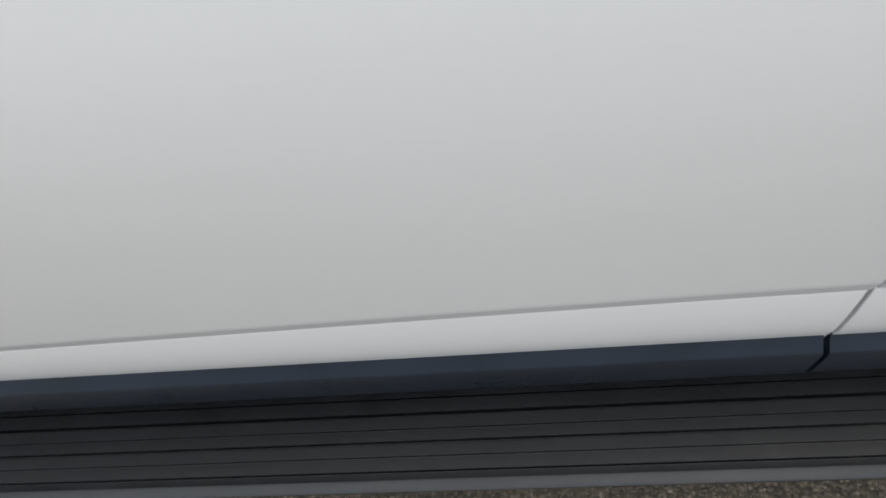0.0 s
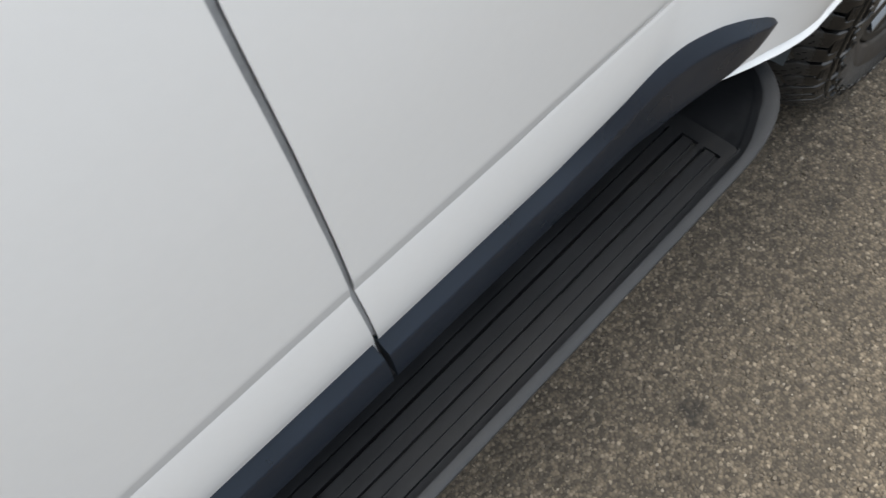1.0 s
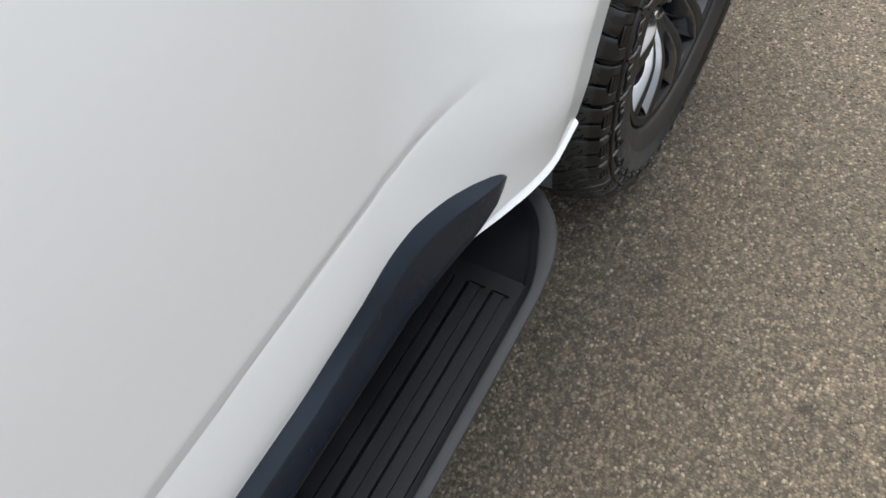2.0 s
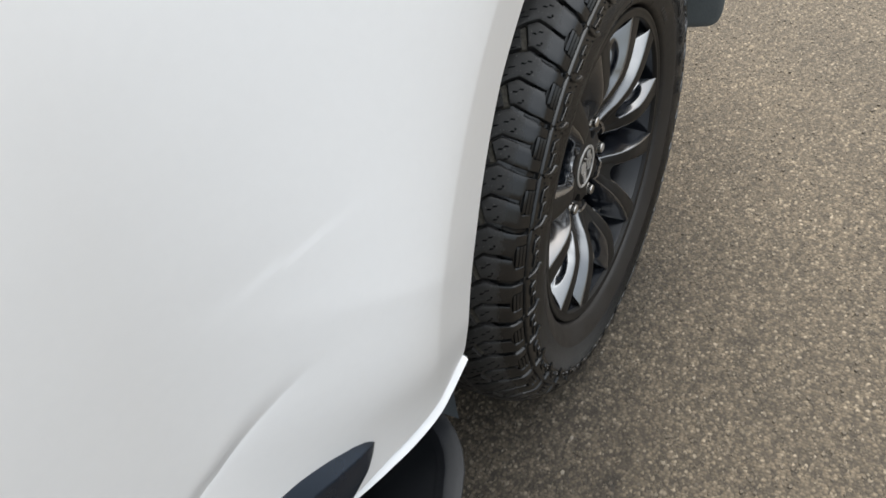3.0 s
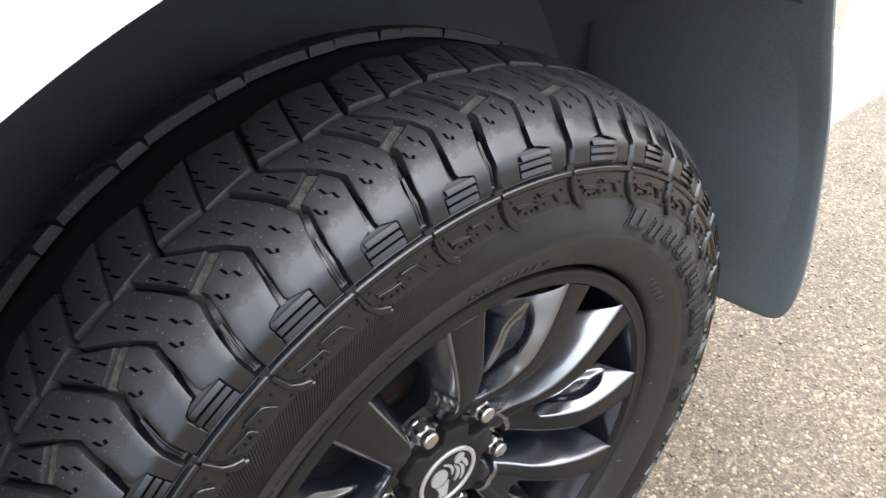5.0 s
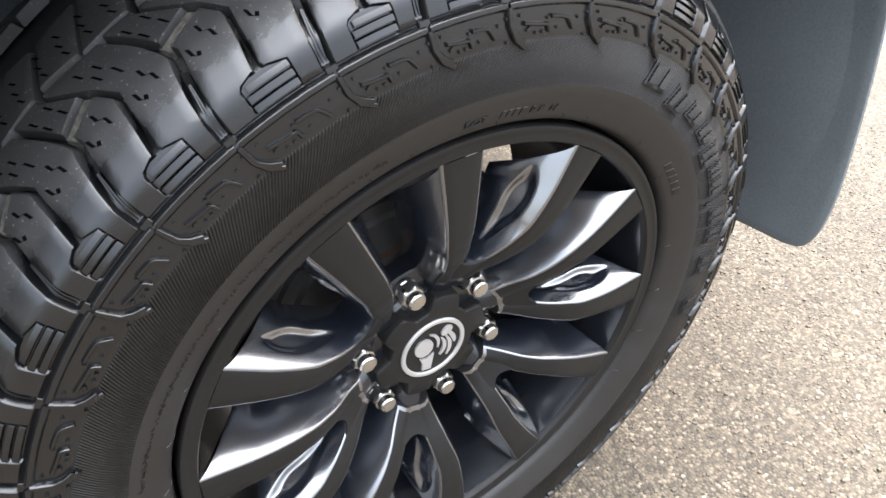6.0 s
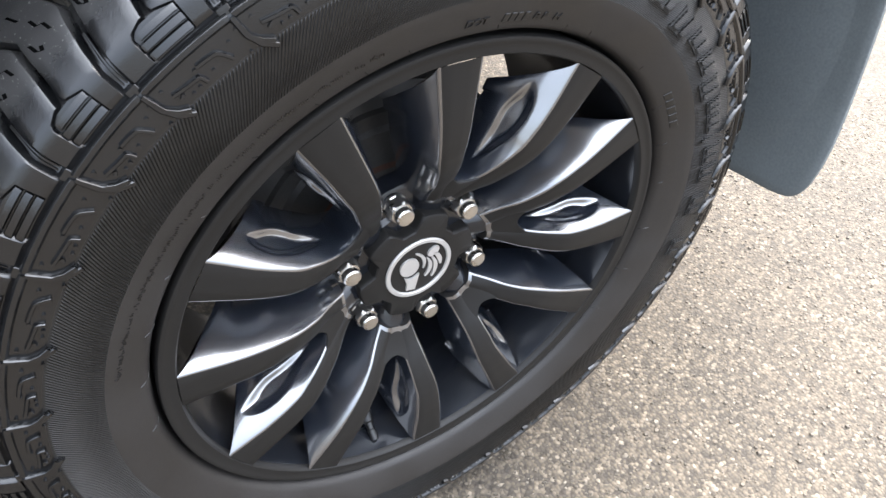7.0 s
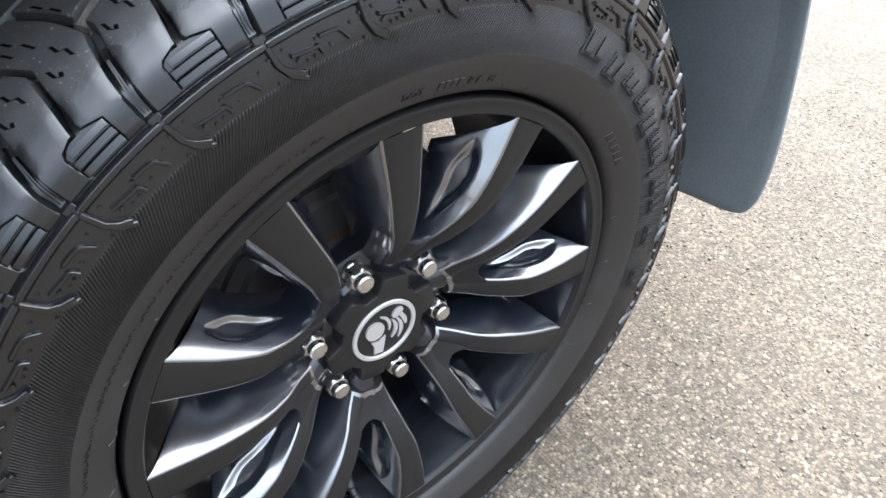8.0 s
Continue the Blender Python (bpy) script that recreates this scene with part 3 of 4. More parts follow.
def flange_mesh():
    """The white hem of the body below the door, from the arch forwards."""
    verts, n = [], 30
    sect = [(0.010, -0.001), (0.003, -0.004), (-0.0045, -0.010), (-0.006, -0.013), (-0.003, -0.0165), (0.012, -0.018)]
    for i in range(n):
        x = -0.456 - 0.22 * i / (n - 1)
        z = foot_z(x) - 0.001
        for dy, dz in sect:
            k = 1 - 0.55 * smooth01(-0.57, -0.66, x)
            verts.append((x, side_y(x, z) + 0.004 + dy * k, z + dz * k))
    return mesh_of("body_hem", verts, grid_faces(n, len(sect)), M_PAINT, smooth=50)


part("body_hem", flange_mesh(), car, "thin white hem under the rear door")


def bumper_mesh():
    """The corner of the white rear bumper behind the mud flap."""
    verts, n = [], 12
    sect = [(0.10, 0.552), (0.02, 0.552), (-0.012, 0.556), (-0.026, 0.565), (-0.031, 0.585), (-0.033, 0.65), (-0.036, 0.72), (-0.04, 0.80)]
    for i in range(n):
        x = 0.505 + 0.5 * i / (n - 1)
        for y, z in sect:
            verts.append((x, y + 0.10 * smooth01(0.8, 1.0, x) ** 2, z))
    return mesh_of("rear_bumper", verts, grid_faces(n, len(sect)), M_PAINT, smooth=40)


part("rear_bumper", bumper_mesh(), car, "white painted rear bumper corner")

def seal_mesh():
    """The grey seal that shows in the gap between the doors."""
    verts = []
    for i in range(24):
        z = 0.575 + 0.57 * i / 23
        verts += [(seam_x(z) + dx, side_y(SEAM, z) + dy, z) for dx, dy in ((-0.012, 0.024), (-0.0024, 0.0045), (0.0024, 0.0045), (0.012, 0.024))]
    return mesh_of("door_seal", verts, grid_faces(24, 4), M_SEAL, smooth=50)


part("door_seal", seal_mesh(), car, "grey rubber door seal")


# unseen dark boxes, added to close the car below and block light under it
part("underbody_blocker", box("underbody_blocker", -2.3, -0.56, 0.10, 1.72, 0.25, 0.46, M_GAP, 0.03), car, "unseen dark underbody box, added to block light")
part("underbody_blocker", box("underbody_blocker", -0.40, 0.92, 0.52, 1.40, 0.30, 0.46, M_GAP, 0.03), car, "unseen dark underbody box, added to block light")
part("clip", box("clip", -1.0795, -1.0735, 0.0095, 0.0155, 0.514, 0.524, M_EMBLEM, 0.001), car, "small pale clip in the moulding gap")


# ---- the rear wheel ----
def polar(r, deg, y):
    a = radians(deg)
    return (r * math.cos(a), y, r * math.sin(a))


def turned(deg):
    """Turn about the axle that carries angle 0 to deg."""
    return Matrix.Rotation(radians(-deg), 4, "Y")


# the wheel stands a touch behind the arch's centre, with a slight lean and toe
WHEEL_AT = pose(0.0158, 0.0111, 0.3697, 0.85, 0, -1.59) @ turned(2.1)
wheel_me = lathe("wheel", [(0.2385, -0.010), (0.2408, -0.024), (0.2420, -0.0345), (0.2419, -0.0382), (0.2411, -0.0396), (0.2394, -0.0401), (0.2376, -0.0398), (0.2362, -0.0391), (0.2330, -0.0388), (0.2310, -0.0388),
                           (0.2290, -0.0388), (0.2275, -0.0370), (0.2266, -0.032), (0.2225, 0.004), (0.2165, 0.03), (0.2135, 0.10), (0.216, 0.16), (0.232, 0.175), (0.240, 0.18), (0.242, 0.19)], [M_RIM, M_ROOT], n=160, smooth=30, slots=[0] * 12 + [1] * 7)
wheel = part("wheel", wheel_me, car, "black alloy wheel with six split spokes", at=WHEEL_AT)


ARM = [(0.074, 6.0), (0.084, 8.0), (0.092, 9.4), (0.10, 10.7), (0.11, 12.0), (0.12, 13.1), (0.13, 14.0), (0.145, 15.4), (0.16, 15.8), (0.19, 16.2), (0.2295, 16.35)]
FACE = [(0.068, 0.0030), (0.08, -0.003), (0.095, -0.010), (0.11, -0.0195), (0.13, -0.0295), (0.15, -0.0358), (0.17, -0.0382), (0.19, -0.0388), (0.21, -0.0384), (0.2295, -0.0380)]
HALF = [(0.074, 0.0088), (0.084, 0.0090), (0.10, 0.0092), (0.12, 0.0096), (0.13, 0.0104), (0.145, 0.0110), (0.16, 0.0120), (0.19, 0.0138), (0.2295, 0.0172)]


def curve_at(pts, x):
    """Smoothed interpolation."""
    return sum(interp(x + d, pts) for d in (-0.006, -0.003, 0.0, 0.003, 0.006)) / 5


def arm_mesh(side):
    """One arm of a split spoke: a flat satin face, a glossy flank on each side; the flank towards its twin has a hollow."""
    nu, rs = 130, []
    for i in range(nu):
        rs.append(0.075 + (0.2275 - 0.075) * i / (nu - 1))
    def spine(r):
        a = radians(side * curve_at(ARM, r))
        return Vector((r * math.cos(a), r * math.sin(a)))
    nv = 41
    verts, slots = [], []
    for i, r in enumerate(rs):
        yf, hw = curve_at(FACE, r), curve_at(HALF, r)
        u = i / (nu - 1)
        deep = 0.055 - 0.014 * smooth01(0.45, 0.0, u)
        row = []
        for lean, hollow in ((1, False), (-1, True)):
            pts = []
            for j in range(nv):
                v = j / (nv - 1)
                grow = 0.2 + 0.8 * smooth01(0.15, 0.6, u) if hollow else 0.55 + 0.45 * smooth01(0.1, 0.6, u)
                lat = hw + 0.0008 + (0.017 if hollow else 0.0125) * (1 - (1 - v) ** 1.5) * grow
                dep = 0.0008 + deep * (v ** 1.15)
                sink = 0.0
                if hollow:
                    e = (abs(u - 0.60) / 0.37) ** 1.5 + (abs(v - 0.42) / 0.21) ** 1.5
                    sink = 0.0036 * (1 - smooth01(0.25, 1.0, e))
                pts.append((lean * (lat - sink), yf + dep + sink, v))
            row.append(pts)
        outer, inner = row
        crown = 0.0035 * (1 - smooth01(0.03, 0.24, u))       # the face rounds over towards the hub
        outer, inner = [[(lat, y + crown, v) for lat, y, v in side_pts] for side_pts in (outer, inner)]
        line = list(reversed(outer)) + [(hw - 0.0006, yf + crown, 0), (0.35 * hw, yf - 0.0002, 0), (-0.35 * hw, yf - 0.0002, 0), (-hw + 0.0006, yf + crown, 0)] + inner
        for lat, y, v in line:
            # the flank stops short of the rim, the deeper the sooner
            rv = r - 0.050 * v ** 0.85 * smooth01(0.55, 1.0, u)
            t = (spine(rv + 0.001) - spine(rv - 0.001)).normalized()
            across = Vector((-t.y, t.x)) * side          # points away from the twin
            p = spine(rv) + across * lat
            verts.append((p.x, y, p.y))
    k = 2 * nv + 4
    faces = grid_faces(nu, k)
    slots = [0 if nv - 1 < (f % (k - 1)) < nv + 3 and rs[f // (k - 1)] > 0.0785 else 1 for f in range(len(faces))]
    # closed behind
    faces += [(i * k, i * k + k - 1, (i + 1) * k + k - 1, (i + 1) * k) for i in range(nu - 1)]
    slots += [0] * (nu - 1)
    faces += [tuple(range(k)), tuple((nu - 1) * k + j for j in range(k))]
    slots += [0, 1]
    return mesh_of("spoke_arm", verts, faces, [M_RIM, M_GLOSS], slots, smooth=55)


def stem_mesh():
    """The foot of a split spoke between two nuts: a rounded glossy root that its arms grow out of."""
    verts, nu, k = [], 26, 15
    for i in range(nu):
        r = 0.040 + 0.060 * i / (nu - 1)
        yf = interp(r, [(0.04, 0.009), (0.06, 0.005), (0.075, -0.0012), (0.09, -0.0085), (0.11, -0.0178)])
        hw = interp(r, [(0.04, 0.0165), (0.065, 0.0205), (0.085, 0.0205), (0.1, 0.014)])
        past = min(max((r - 0.086) / 0.014, 0.0), 1.0)
        hw *= math.sqrt(max(1 - past * past, 0.0004))
        for j in range(k):
            q = radians(-90 + 180 * j / (k - 1))
            verts.append((r, yf + 0.0024 + 0.004 * past * past + 0.034 * (1 - math.cos(q)) ** 1.25 * (1 - 0.5 * past), hw * math.sin(q)))
    return mesh_of("spoke_stem", verts, grid_faces(nu, k), M_ROOT, smooth=80)


def web_mesh():
    """The bridge that joins two arms near the hub: satin on top, cut off by a hollow arc towards the rim."""
    verts, nu, k = [], 16, 17
    for i in range(nu):
        for j in range(k):
            v = -1 + 2 * j / (k - 1)
            end = 0.1015 + 0.011 * abs(v) ** 2.2
            r = 0.075 + (end - 0.075) * min(i / (nu - 4), 1.0)
            reach = r * math.tan(radians(max(curve_at(ARM, r) - 2.5, 2.0)))
            down = (0.0, 0.0012, 0.010, 0.040)[max(i - nu + 4, 0)]
            out = (0.0, 0.0012, 0.0020, 0.0050)[max(i - nu + 4, 0)]
            verts.append((r + out, curve_at(FACE, r) + 0.0006 + down, reach * v))
    slots = [0 if 0.0785 < verts[(f // (k - 1)) * k][0] and f // (k - 1) < nu - 3 else 1 for f in range((nu - 1) * (k - 1))]
    return mesh_of("spoke_bridge", verts, grid_faces(nu, k), [M_RIM, M_GLOSS], slots, smooth=40)


arm_pair = (arm_mesh(1), arm_mesh(-1))
stem, web = stem_mesh(), web_mesh()
for i in range(6):
    for me in arm_pair:
        part("spoke_arm", me, wheel, at=turned(15.3 + 60 * i))
    part("spoke_stem", stem, wheel, at=turned(15.3 + 60 * i))
    part("spoke_bridge", web, wheel, at=turned(15.3 + 60 * i))

hub_me = lathe("hub_plate", [(0.0, 0.012), (0.05, 0.012), (0.0585, 0.014), (0.062, 0.018), (0.078, 0.019), (0.084, 0.022), (0.087, 0.038), (0.080, 0.046), (0.03, 0.047)], M_ROOT, n=72, smooth=30)
part("hub_plate", hub_me, wheel, "glossy black hub around the nuts")


def cap_mesh():
    """The centre cap: six lobes between the scallops for the nuts."""
    n, verts = 144, []
    rings = [(1.0, 0.014), (1.0, 0.004), (0.985, 0.001), (0.96, 0.0), (0.7, 0.0), (0.62, 0.0), (0.0, 0.0)]

    def rad(a):
        d = abs((a - 45.3 + 30) % 60 - 30)      # degrees from the nearest nut
        return 0.0455 + 0.0145 * smooth01(7, 19, d)
    for s, y in rings:
        for i in range(n):
            a = 360 * i / n
            verts.append(polar(rad(a) * s if s > 0.65 else 0.036 * s / 0.62, a, y))
    faces = []
    for q in range(len(rings) - 1):
        faces += [(q * n + i, q * n + (i + 1) % n, (q + 1) * n + (i + 1) % n, (q + 1) * n + i) for i in range(n)]
    return mesh_of("center_cap", verts, faces, M_RIM, smooth=35)


part("center_cap", cap_mesh(), wheel, "satin black centre cap with a silver emblem")
part("emblem_ring", lathe("emblem_ring", [(0.0345, 0.0008), (0.0345, -0.0012), (0.0338, -0.002), (0.0305, -0.002), (0.0298, -0.0012), (0.0298, 0.0008)], M_EMBLEM, n=72), wheel, "silver ring on the centre cap")


def plate(name, outline, mat, y0=-0.0018, y1=0.0005):
    n = len(outline)
    verts = [(x, y0, z) for x, z in outline] + [(x, y1, z) for x, z in outline]
    faces = [tuple(range(n)), tuple(range(2 * n - 1, n - 1, -1))] + [(i, (i + 1) % n, n + (i + 1) % n, n + i) for i in range(n)]
    return mesh_of(name, verts, faces, mat, smooth=20)


def ellipse(cx, cz, a, b, turn, n=24):
    t = radians(turn)
    return [(cx + a * math.cos(q) * math.cos(t) - b * math.sin(q) * math.sin(t), cz + a * math.cos(q) * math.sin(t) + b * math.sin(q) * math.cos(t)) for q in (2 * math.pi * i / n for i in range(n))]


def sweep(cx, cz, r0, r1, a0, a1, fat):
    """A plain tapering arc as an outline."""
    n = 12
    side = [[], []]
    for i in range(n + 1):
        t = i / n
        a, r, w = radians(a0 + (a1 - a0) * t), r0 + (r1 - r0) * t, fat * math.sin(math.pi * (0.12 + 0.8 * t))
        for k, q in ((0, r + w), (1, r - w)):
            side[k].append((cx + q * math.cos(a), cz + q * math.sin(a)))
    return side[0] + side[1][::-1]


# plain shapes in the emblem's silver: a round, a foot and sweeping bands
for outline in (ellipse(-0.0105, 0.0050, 0.0098, 0.0105, 20), [(-0.0150, -0.0075), (-0.0070, -0.0100), (0.0005, -0.0060), (-0.0010, -0.0150), (-0.0030, -0.0255), (-0.0125, -0.0235), (-0.0120, -0.0150)],
                sweep(-0.010, 0.004, 0.0150, 0.0160, -20, 70, 0.0016), sweep(-0.004, -0.004, 0.0140, 0.0180, -38, 50, 0.0021), sweep(-0.003, -0.006, 0.0200, 0.0220, -30, 46, 0.0021),
                sweep(-0.001, -0.004, 0.0240, 0.0240, 2, 50, 0.0023), ellipse(0.0140, 0.0160, 0.0065, 0.0048, 35)):
    part("emblem_shape", plate("emblem_shape", outline, M_EMBLEM), wheel, "plain silver emblem shape")


def nut_mesh():
    """A lug nut: flange, hexagon, domed end."""
    n, verts = 24, []

    def hexr(a, r):
        d = radians((a % 60) - 30)
        return r * math.cos(radians(30)) / math.cos(d)
    rings = [(0.0115, 0.019, 0), (0.0115, 0.0165, 0), (0.0112, 0.0155, 1), (0.0112, 0.0065, 1), (0.0098, 0.0045, 0), (0.0086, 0.0042, 0), (0.0084, -0.0015, 0), (0.0074, -0.003, 0), (0.0002, -0.0034, 0)]
    for r, y, hx in rings:
        for i in range(n):
            a = 360 * i / n
            verts.append(polar(hexr(a, r * 1.06) if hx else r, a, y))
    faces = []
    for q in range(len(rings) - 1):
        faces += [(q * n + i, q * n + (i + 1) % n, (q + 1) * n + (i + 1) % n, (q + 1) * n + i) for i in range(n)]
    faces.append(tuple((len(rings) - 1) * n + i for i in range(n)))
    return mesh_of("lug_nut", verts, faces, M_STEEL, smooth=25)


nut = nut_mesh()
for i in range(6):
    part("lug_nut", nut, wheel, "bright steel lug nut" if i == 0 else "", at=Matrix.Translation(polar(0.06985, 45.3 + 60 * i, 0)) @ turned(17 * i))

part("valve", lathe("valve", [(0.0, -0.022), (0.0042, -0.021), (0.0046, -0.010), (0.0038, -0.009), (0.0042, -0.002), (0.0062, 0.0), (0.0075, 0.01), (0.0, 0.011)], M_SIDEWALL, n=16), wheel, "black rubber tyre valve",
     at=Matrix.Translation(polar(0.213, 256.5, -0.004)) @ Matrix.Rotation(radians(35), 4, "X"))
brake_me = lathe("brake_drum", [(0.0, 0.05), (0.060, 0.05), (0.070, 0.054), (0.074, 0.058), (0.078, 0.061), (0.084, 0.063), (0.110, 0.064), (0.114, 0.068), (0.124, 0.069), (0.126, 0.066), (0.1285, 0.066), (0.131, 0.070), (0.150, 0.076), (0.154, 0.082), (0.155, 0.120), (0.09, 0.122), (0.0, 0.122)],
                 [M_BRAKE, M_RUST], n=96, slots=[0, 0, 0, 1, 0, 0, 0, 0, 0, 0, 0, 0, 0, 0, 0, 0])
part("brake_drum", brake_me, car, "dark iron brake drum with a rusty ring", at=WHEEL_AT)

# ---- the tyre ----
TYRE = [(0.2405, -0.014), (0.2440, -0.026), (0.2458, -0.0365), (0.2492, -0.0434), (0.262, -0.0495), (0.2750, -0.0545), (0.2772, -0.0555), (0.2792, -0.0546), (0.287, -0.0575), (0.298, -0.0595), (0.315, -0.0588), (0.335, -0.0540), (0.340, -0.0525), (0.3525, -0.0480), (0.3545, -0.0465), (0.364, -0.0345), (0.374, -0.0215), (0.382, -0.004),
        (0.386, 0.02), (0.388, 0.05), (0.389, 0.077)]
TYRE += [(r, 0.154 - y) for r, y in reversed(TYRE[:-1])]
run = [0.0]
for (ra, ya), (rb, yb) in zip(TYRE, TYRE[1:]):
    run.append(run[-1] + math.hypot(rb - ra, yb - ya))
RIB_S = run[11]
BEAD_S = run[6] - run[11]      # the ring below which dust clings


def tyre_at(s, h):
    """(radius, y) at s metres along the section from the sidewall's rib, h metres proud of it."""
    s += RIB_S
    r = curve_s(s, 0)
    y = curve_s(s, 1)
    dr, dy = curve_s(s + 0.002, 0) - curve_s(s - 0.002, 0), curve_s(s + 0.002, 1) - curve_s(s - 0.002, 1)
    q = math.hypot(dr, dy)
    return r + h * dy / q, y - h * dr / q


RUN = [[(c, p[k]) for c, p in zip(run, TYRE)] for k in (0, 1)]


def curve_s(s, k):
    return sum(interp(s + d, RUN[k]) for d in (-0.003, 0, 0.003)) / 3


section = []
for i in range(150):
    s = -RIB_S + 0.0005 + (run[-1] - 0.001) * i / 149
    ss = min(s, (run[-1] - 2 * RIB_S) - s)       # from the nearer rib
    section.append(tyre_at(s, -0.005 * smooth01(0.002, 0.007, ss) - 0.004 * smooth01(0.02, 0.05, ss)) if ss > -0.09 else (interp(s + RIB_S, RUN[0]), interp(s + RIB_S, RUN[1])))
along = [-RIB_S + (run[-1] - 0.001) * i / 149 for i in range(149)]
tyre_me = lathe("tyre", section, [M_SIDEWALL, M_RUBBER, M_BEAD], n=220, smooth=60, slots=[1 if -0.0225 < s < 0.0625 else 2 if s < BEAD_S else 0 for s in along])
part("tyre", tyre_me, wheel, "black all-terrain tyre, dressed and shiny")

# the pitch of the tread varies round the tyre
PITCHES = [11.4, 12.0, 11.4, 9.4, 9.9, 10.9, 10.1, 9.4, 10.9, 10.9] + [10.1, 9.4, 10.9, 11.4, 10.9, 10.1, 11.4, 9.4, 11.4, 10.9, 10.1, 10.9] * 2
PITCHES[-1] += 360 - sum(PITCHES)


def slab(name, lo, hi, s0, s1, height, mat, ns=8, nt=4, drop=0.009, taper=0.12):
    """A raised piece of tread: between the angles lo(s) and hi(s), from s0 to s1 along the section."""
    ss = [s0 + (s1 - s0) * i / (ns - 1) for i in range(ns)]
    verts, n = [], len(ss)
    for s in ss:
        hgt = height(s) if callable(height) else height
        r, y = tyre_at(s, hgt)
        rb, yb = tyre_at(s, hgt - drop * smooth01(0.0, 0.05, abs(s) + 0.01) - 0.003)
        a, b = lo(s), hi(s)
        verts.append(polar(rb, a - taper, yb))
        for j in range(nt + 1):
            # a little rounding at the shoulders of the piece
            e = 0.0006 if j in (0, nt) else 0.0
            verts.append(polar(r - e * 0.7, a + (b - a) * (0.0 if j == 0 else 1.0 if j == nt else 0.06 + 0.88 * (j - 1) / (nt - 2)), y + (e * 0.5 if s < 0.06 else 0)))
        verts.append(polar(rb, b + taper, yb))
    k = nt + 3
    faces = grid_faces(n, k)
    for end, step in ((0, -0.0012), (n - 1, 0.0012)):
        s = ss[end]
        hgt = height(s) if callable(height) else height
        rb, yb = tyre_at(s + step, hgt - drop * smooth01(0.0, 0.05, abs(s) + 0.01) - 0.003)
        base = len(verts)
        a, b = lo(s), hi(s)
        for j in range(nt + 1):
            verts.append(polar(rb, a + (b - a) * j / nt, yb))
        for j in range(nt):
            faces.append((end * k + 1 + j, end * k + 2 + j, base + j + 1, base + j))
        faces.append((end * k, end * k + 1, base))
        faces.append((end * k + nt + 1, end * k + nt + 2, base + nt))
    return mesh_of(name, verts, faces, mat, smooth=34)


def block(name, lo, hi, s_lo, s_hi, mat, height=0.0, ns=20, nt=5, drop=0.0075, taper=0.26):
    """A tread block with slanting ends: between the angles lo(s) and hi(s), from s_lo(v) to s_hi(v), v running from 0 to 1 across it."""
    verts, rows = [], []
    for i in range(ns):
        row = []
        for j in range(nt + 1):
            v = (0.0, 0.05)[j] if j < 2 else (0.95, 1.0)[j - nt + 1] if j > nt - 2 else 0.05 + 0.9 * (j - 1) / (nt - 2)
            u = (0.0, 0.012)[i] if i < 2 else (0.988, 1.0)[i - ns + 2] if i > ns - 3 else 0.012 + 0.976 * (i - 1) / (ns - 3)
            s = s_lo(v) + (s_hi(v) - s_lo(v)) * u
            a = lo(s) + (hi(s) - lo(s)) * v
            rim = i in (0, ns - 1) or j in (0, nt)
            r, y = tyre_at(s, height - (0.0007 if rim else 0.0))
            row.append((s, a, v))
            verts.append(polar(r, a, y))
        rows.append(row)
    k = nt + 1
    faces = grid_faces(ns, k)
    edge = [(0, j) for j in range(k)] + [(i, nt) for i in range(1, ns)] + [(ns - 1, j) for j in range(nt - 1, -1, -1)] + [(i, 0) for i in range(ns - 2, 0, -1)]
    base = len(verts)
    for i, j in edge:
        s, a, v = rows[i][j]
        s += -0.0012 if i == 0 else 0.0012 if i == ns - 1 else 0.0
        a += -taper if j == 0 else taper if j == nt else 0.0
        r, y = tyre_at(s, height - drop * (0.45 + 0.55 * smooth01(0.0, 0.03, s)))
        verts.append(polar(r, a, y))
    n = len(edge)
    for q in range(n):
        (i0, j0), (i1, j1) = edge[q], edge[(q + 1) % n]
        faces.append((i0 * k + j0, i1 * k + j1, base + (q + 1) % n, base + q))
    return mesh_of(name, verts, faces, mat, smooth=34)


WIDE = [(0.0, 0.1), (0.006, 0.25), (0.020, 0.1), (0.033, -0.2), (0.047, -0.75), (0.0565, -1.15), (0.062, -0.75), (0.079, 0.6), (0.101, 2.7)]
MID = [(0.020, 0.51), (0.026, 0.50), (0.042, 0.453), (0.055, 0.425), (0.0595, 0.412), (0.073, 0.56), (0.097, 0.90)]


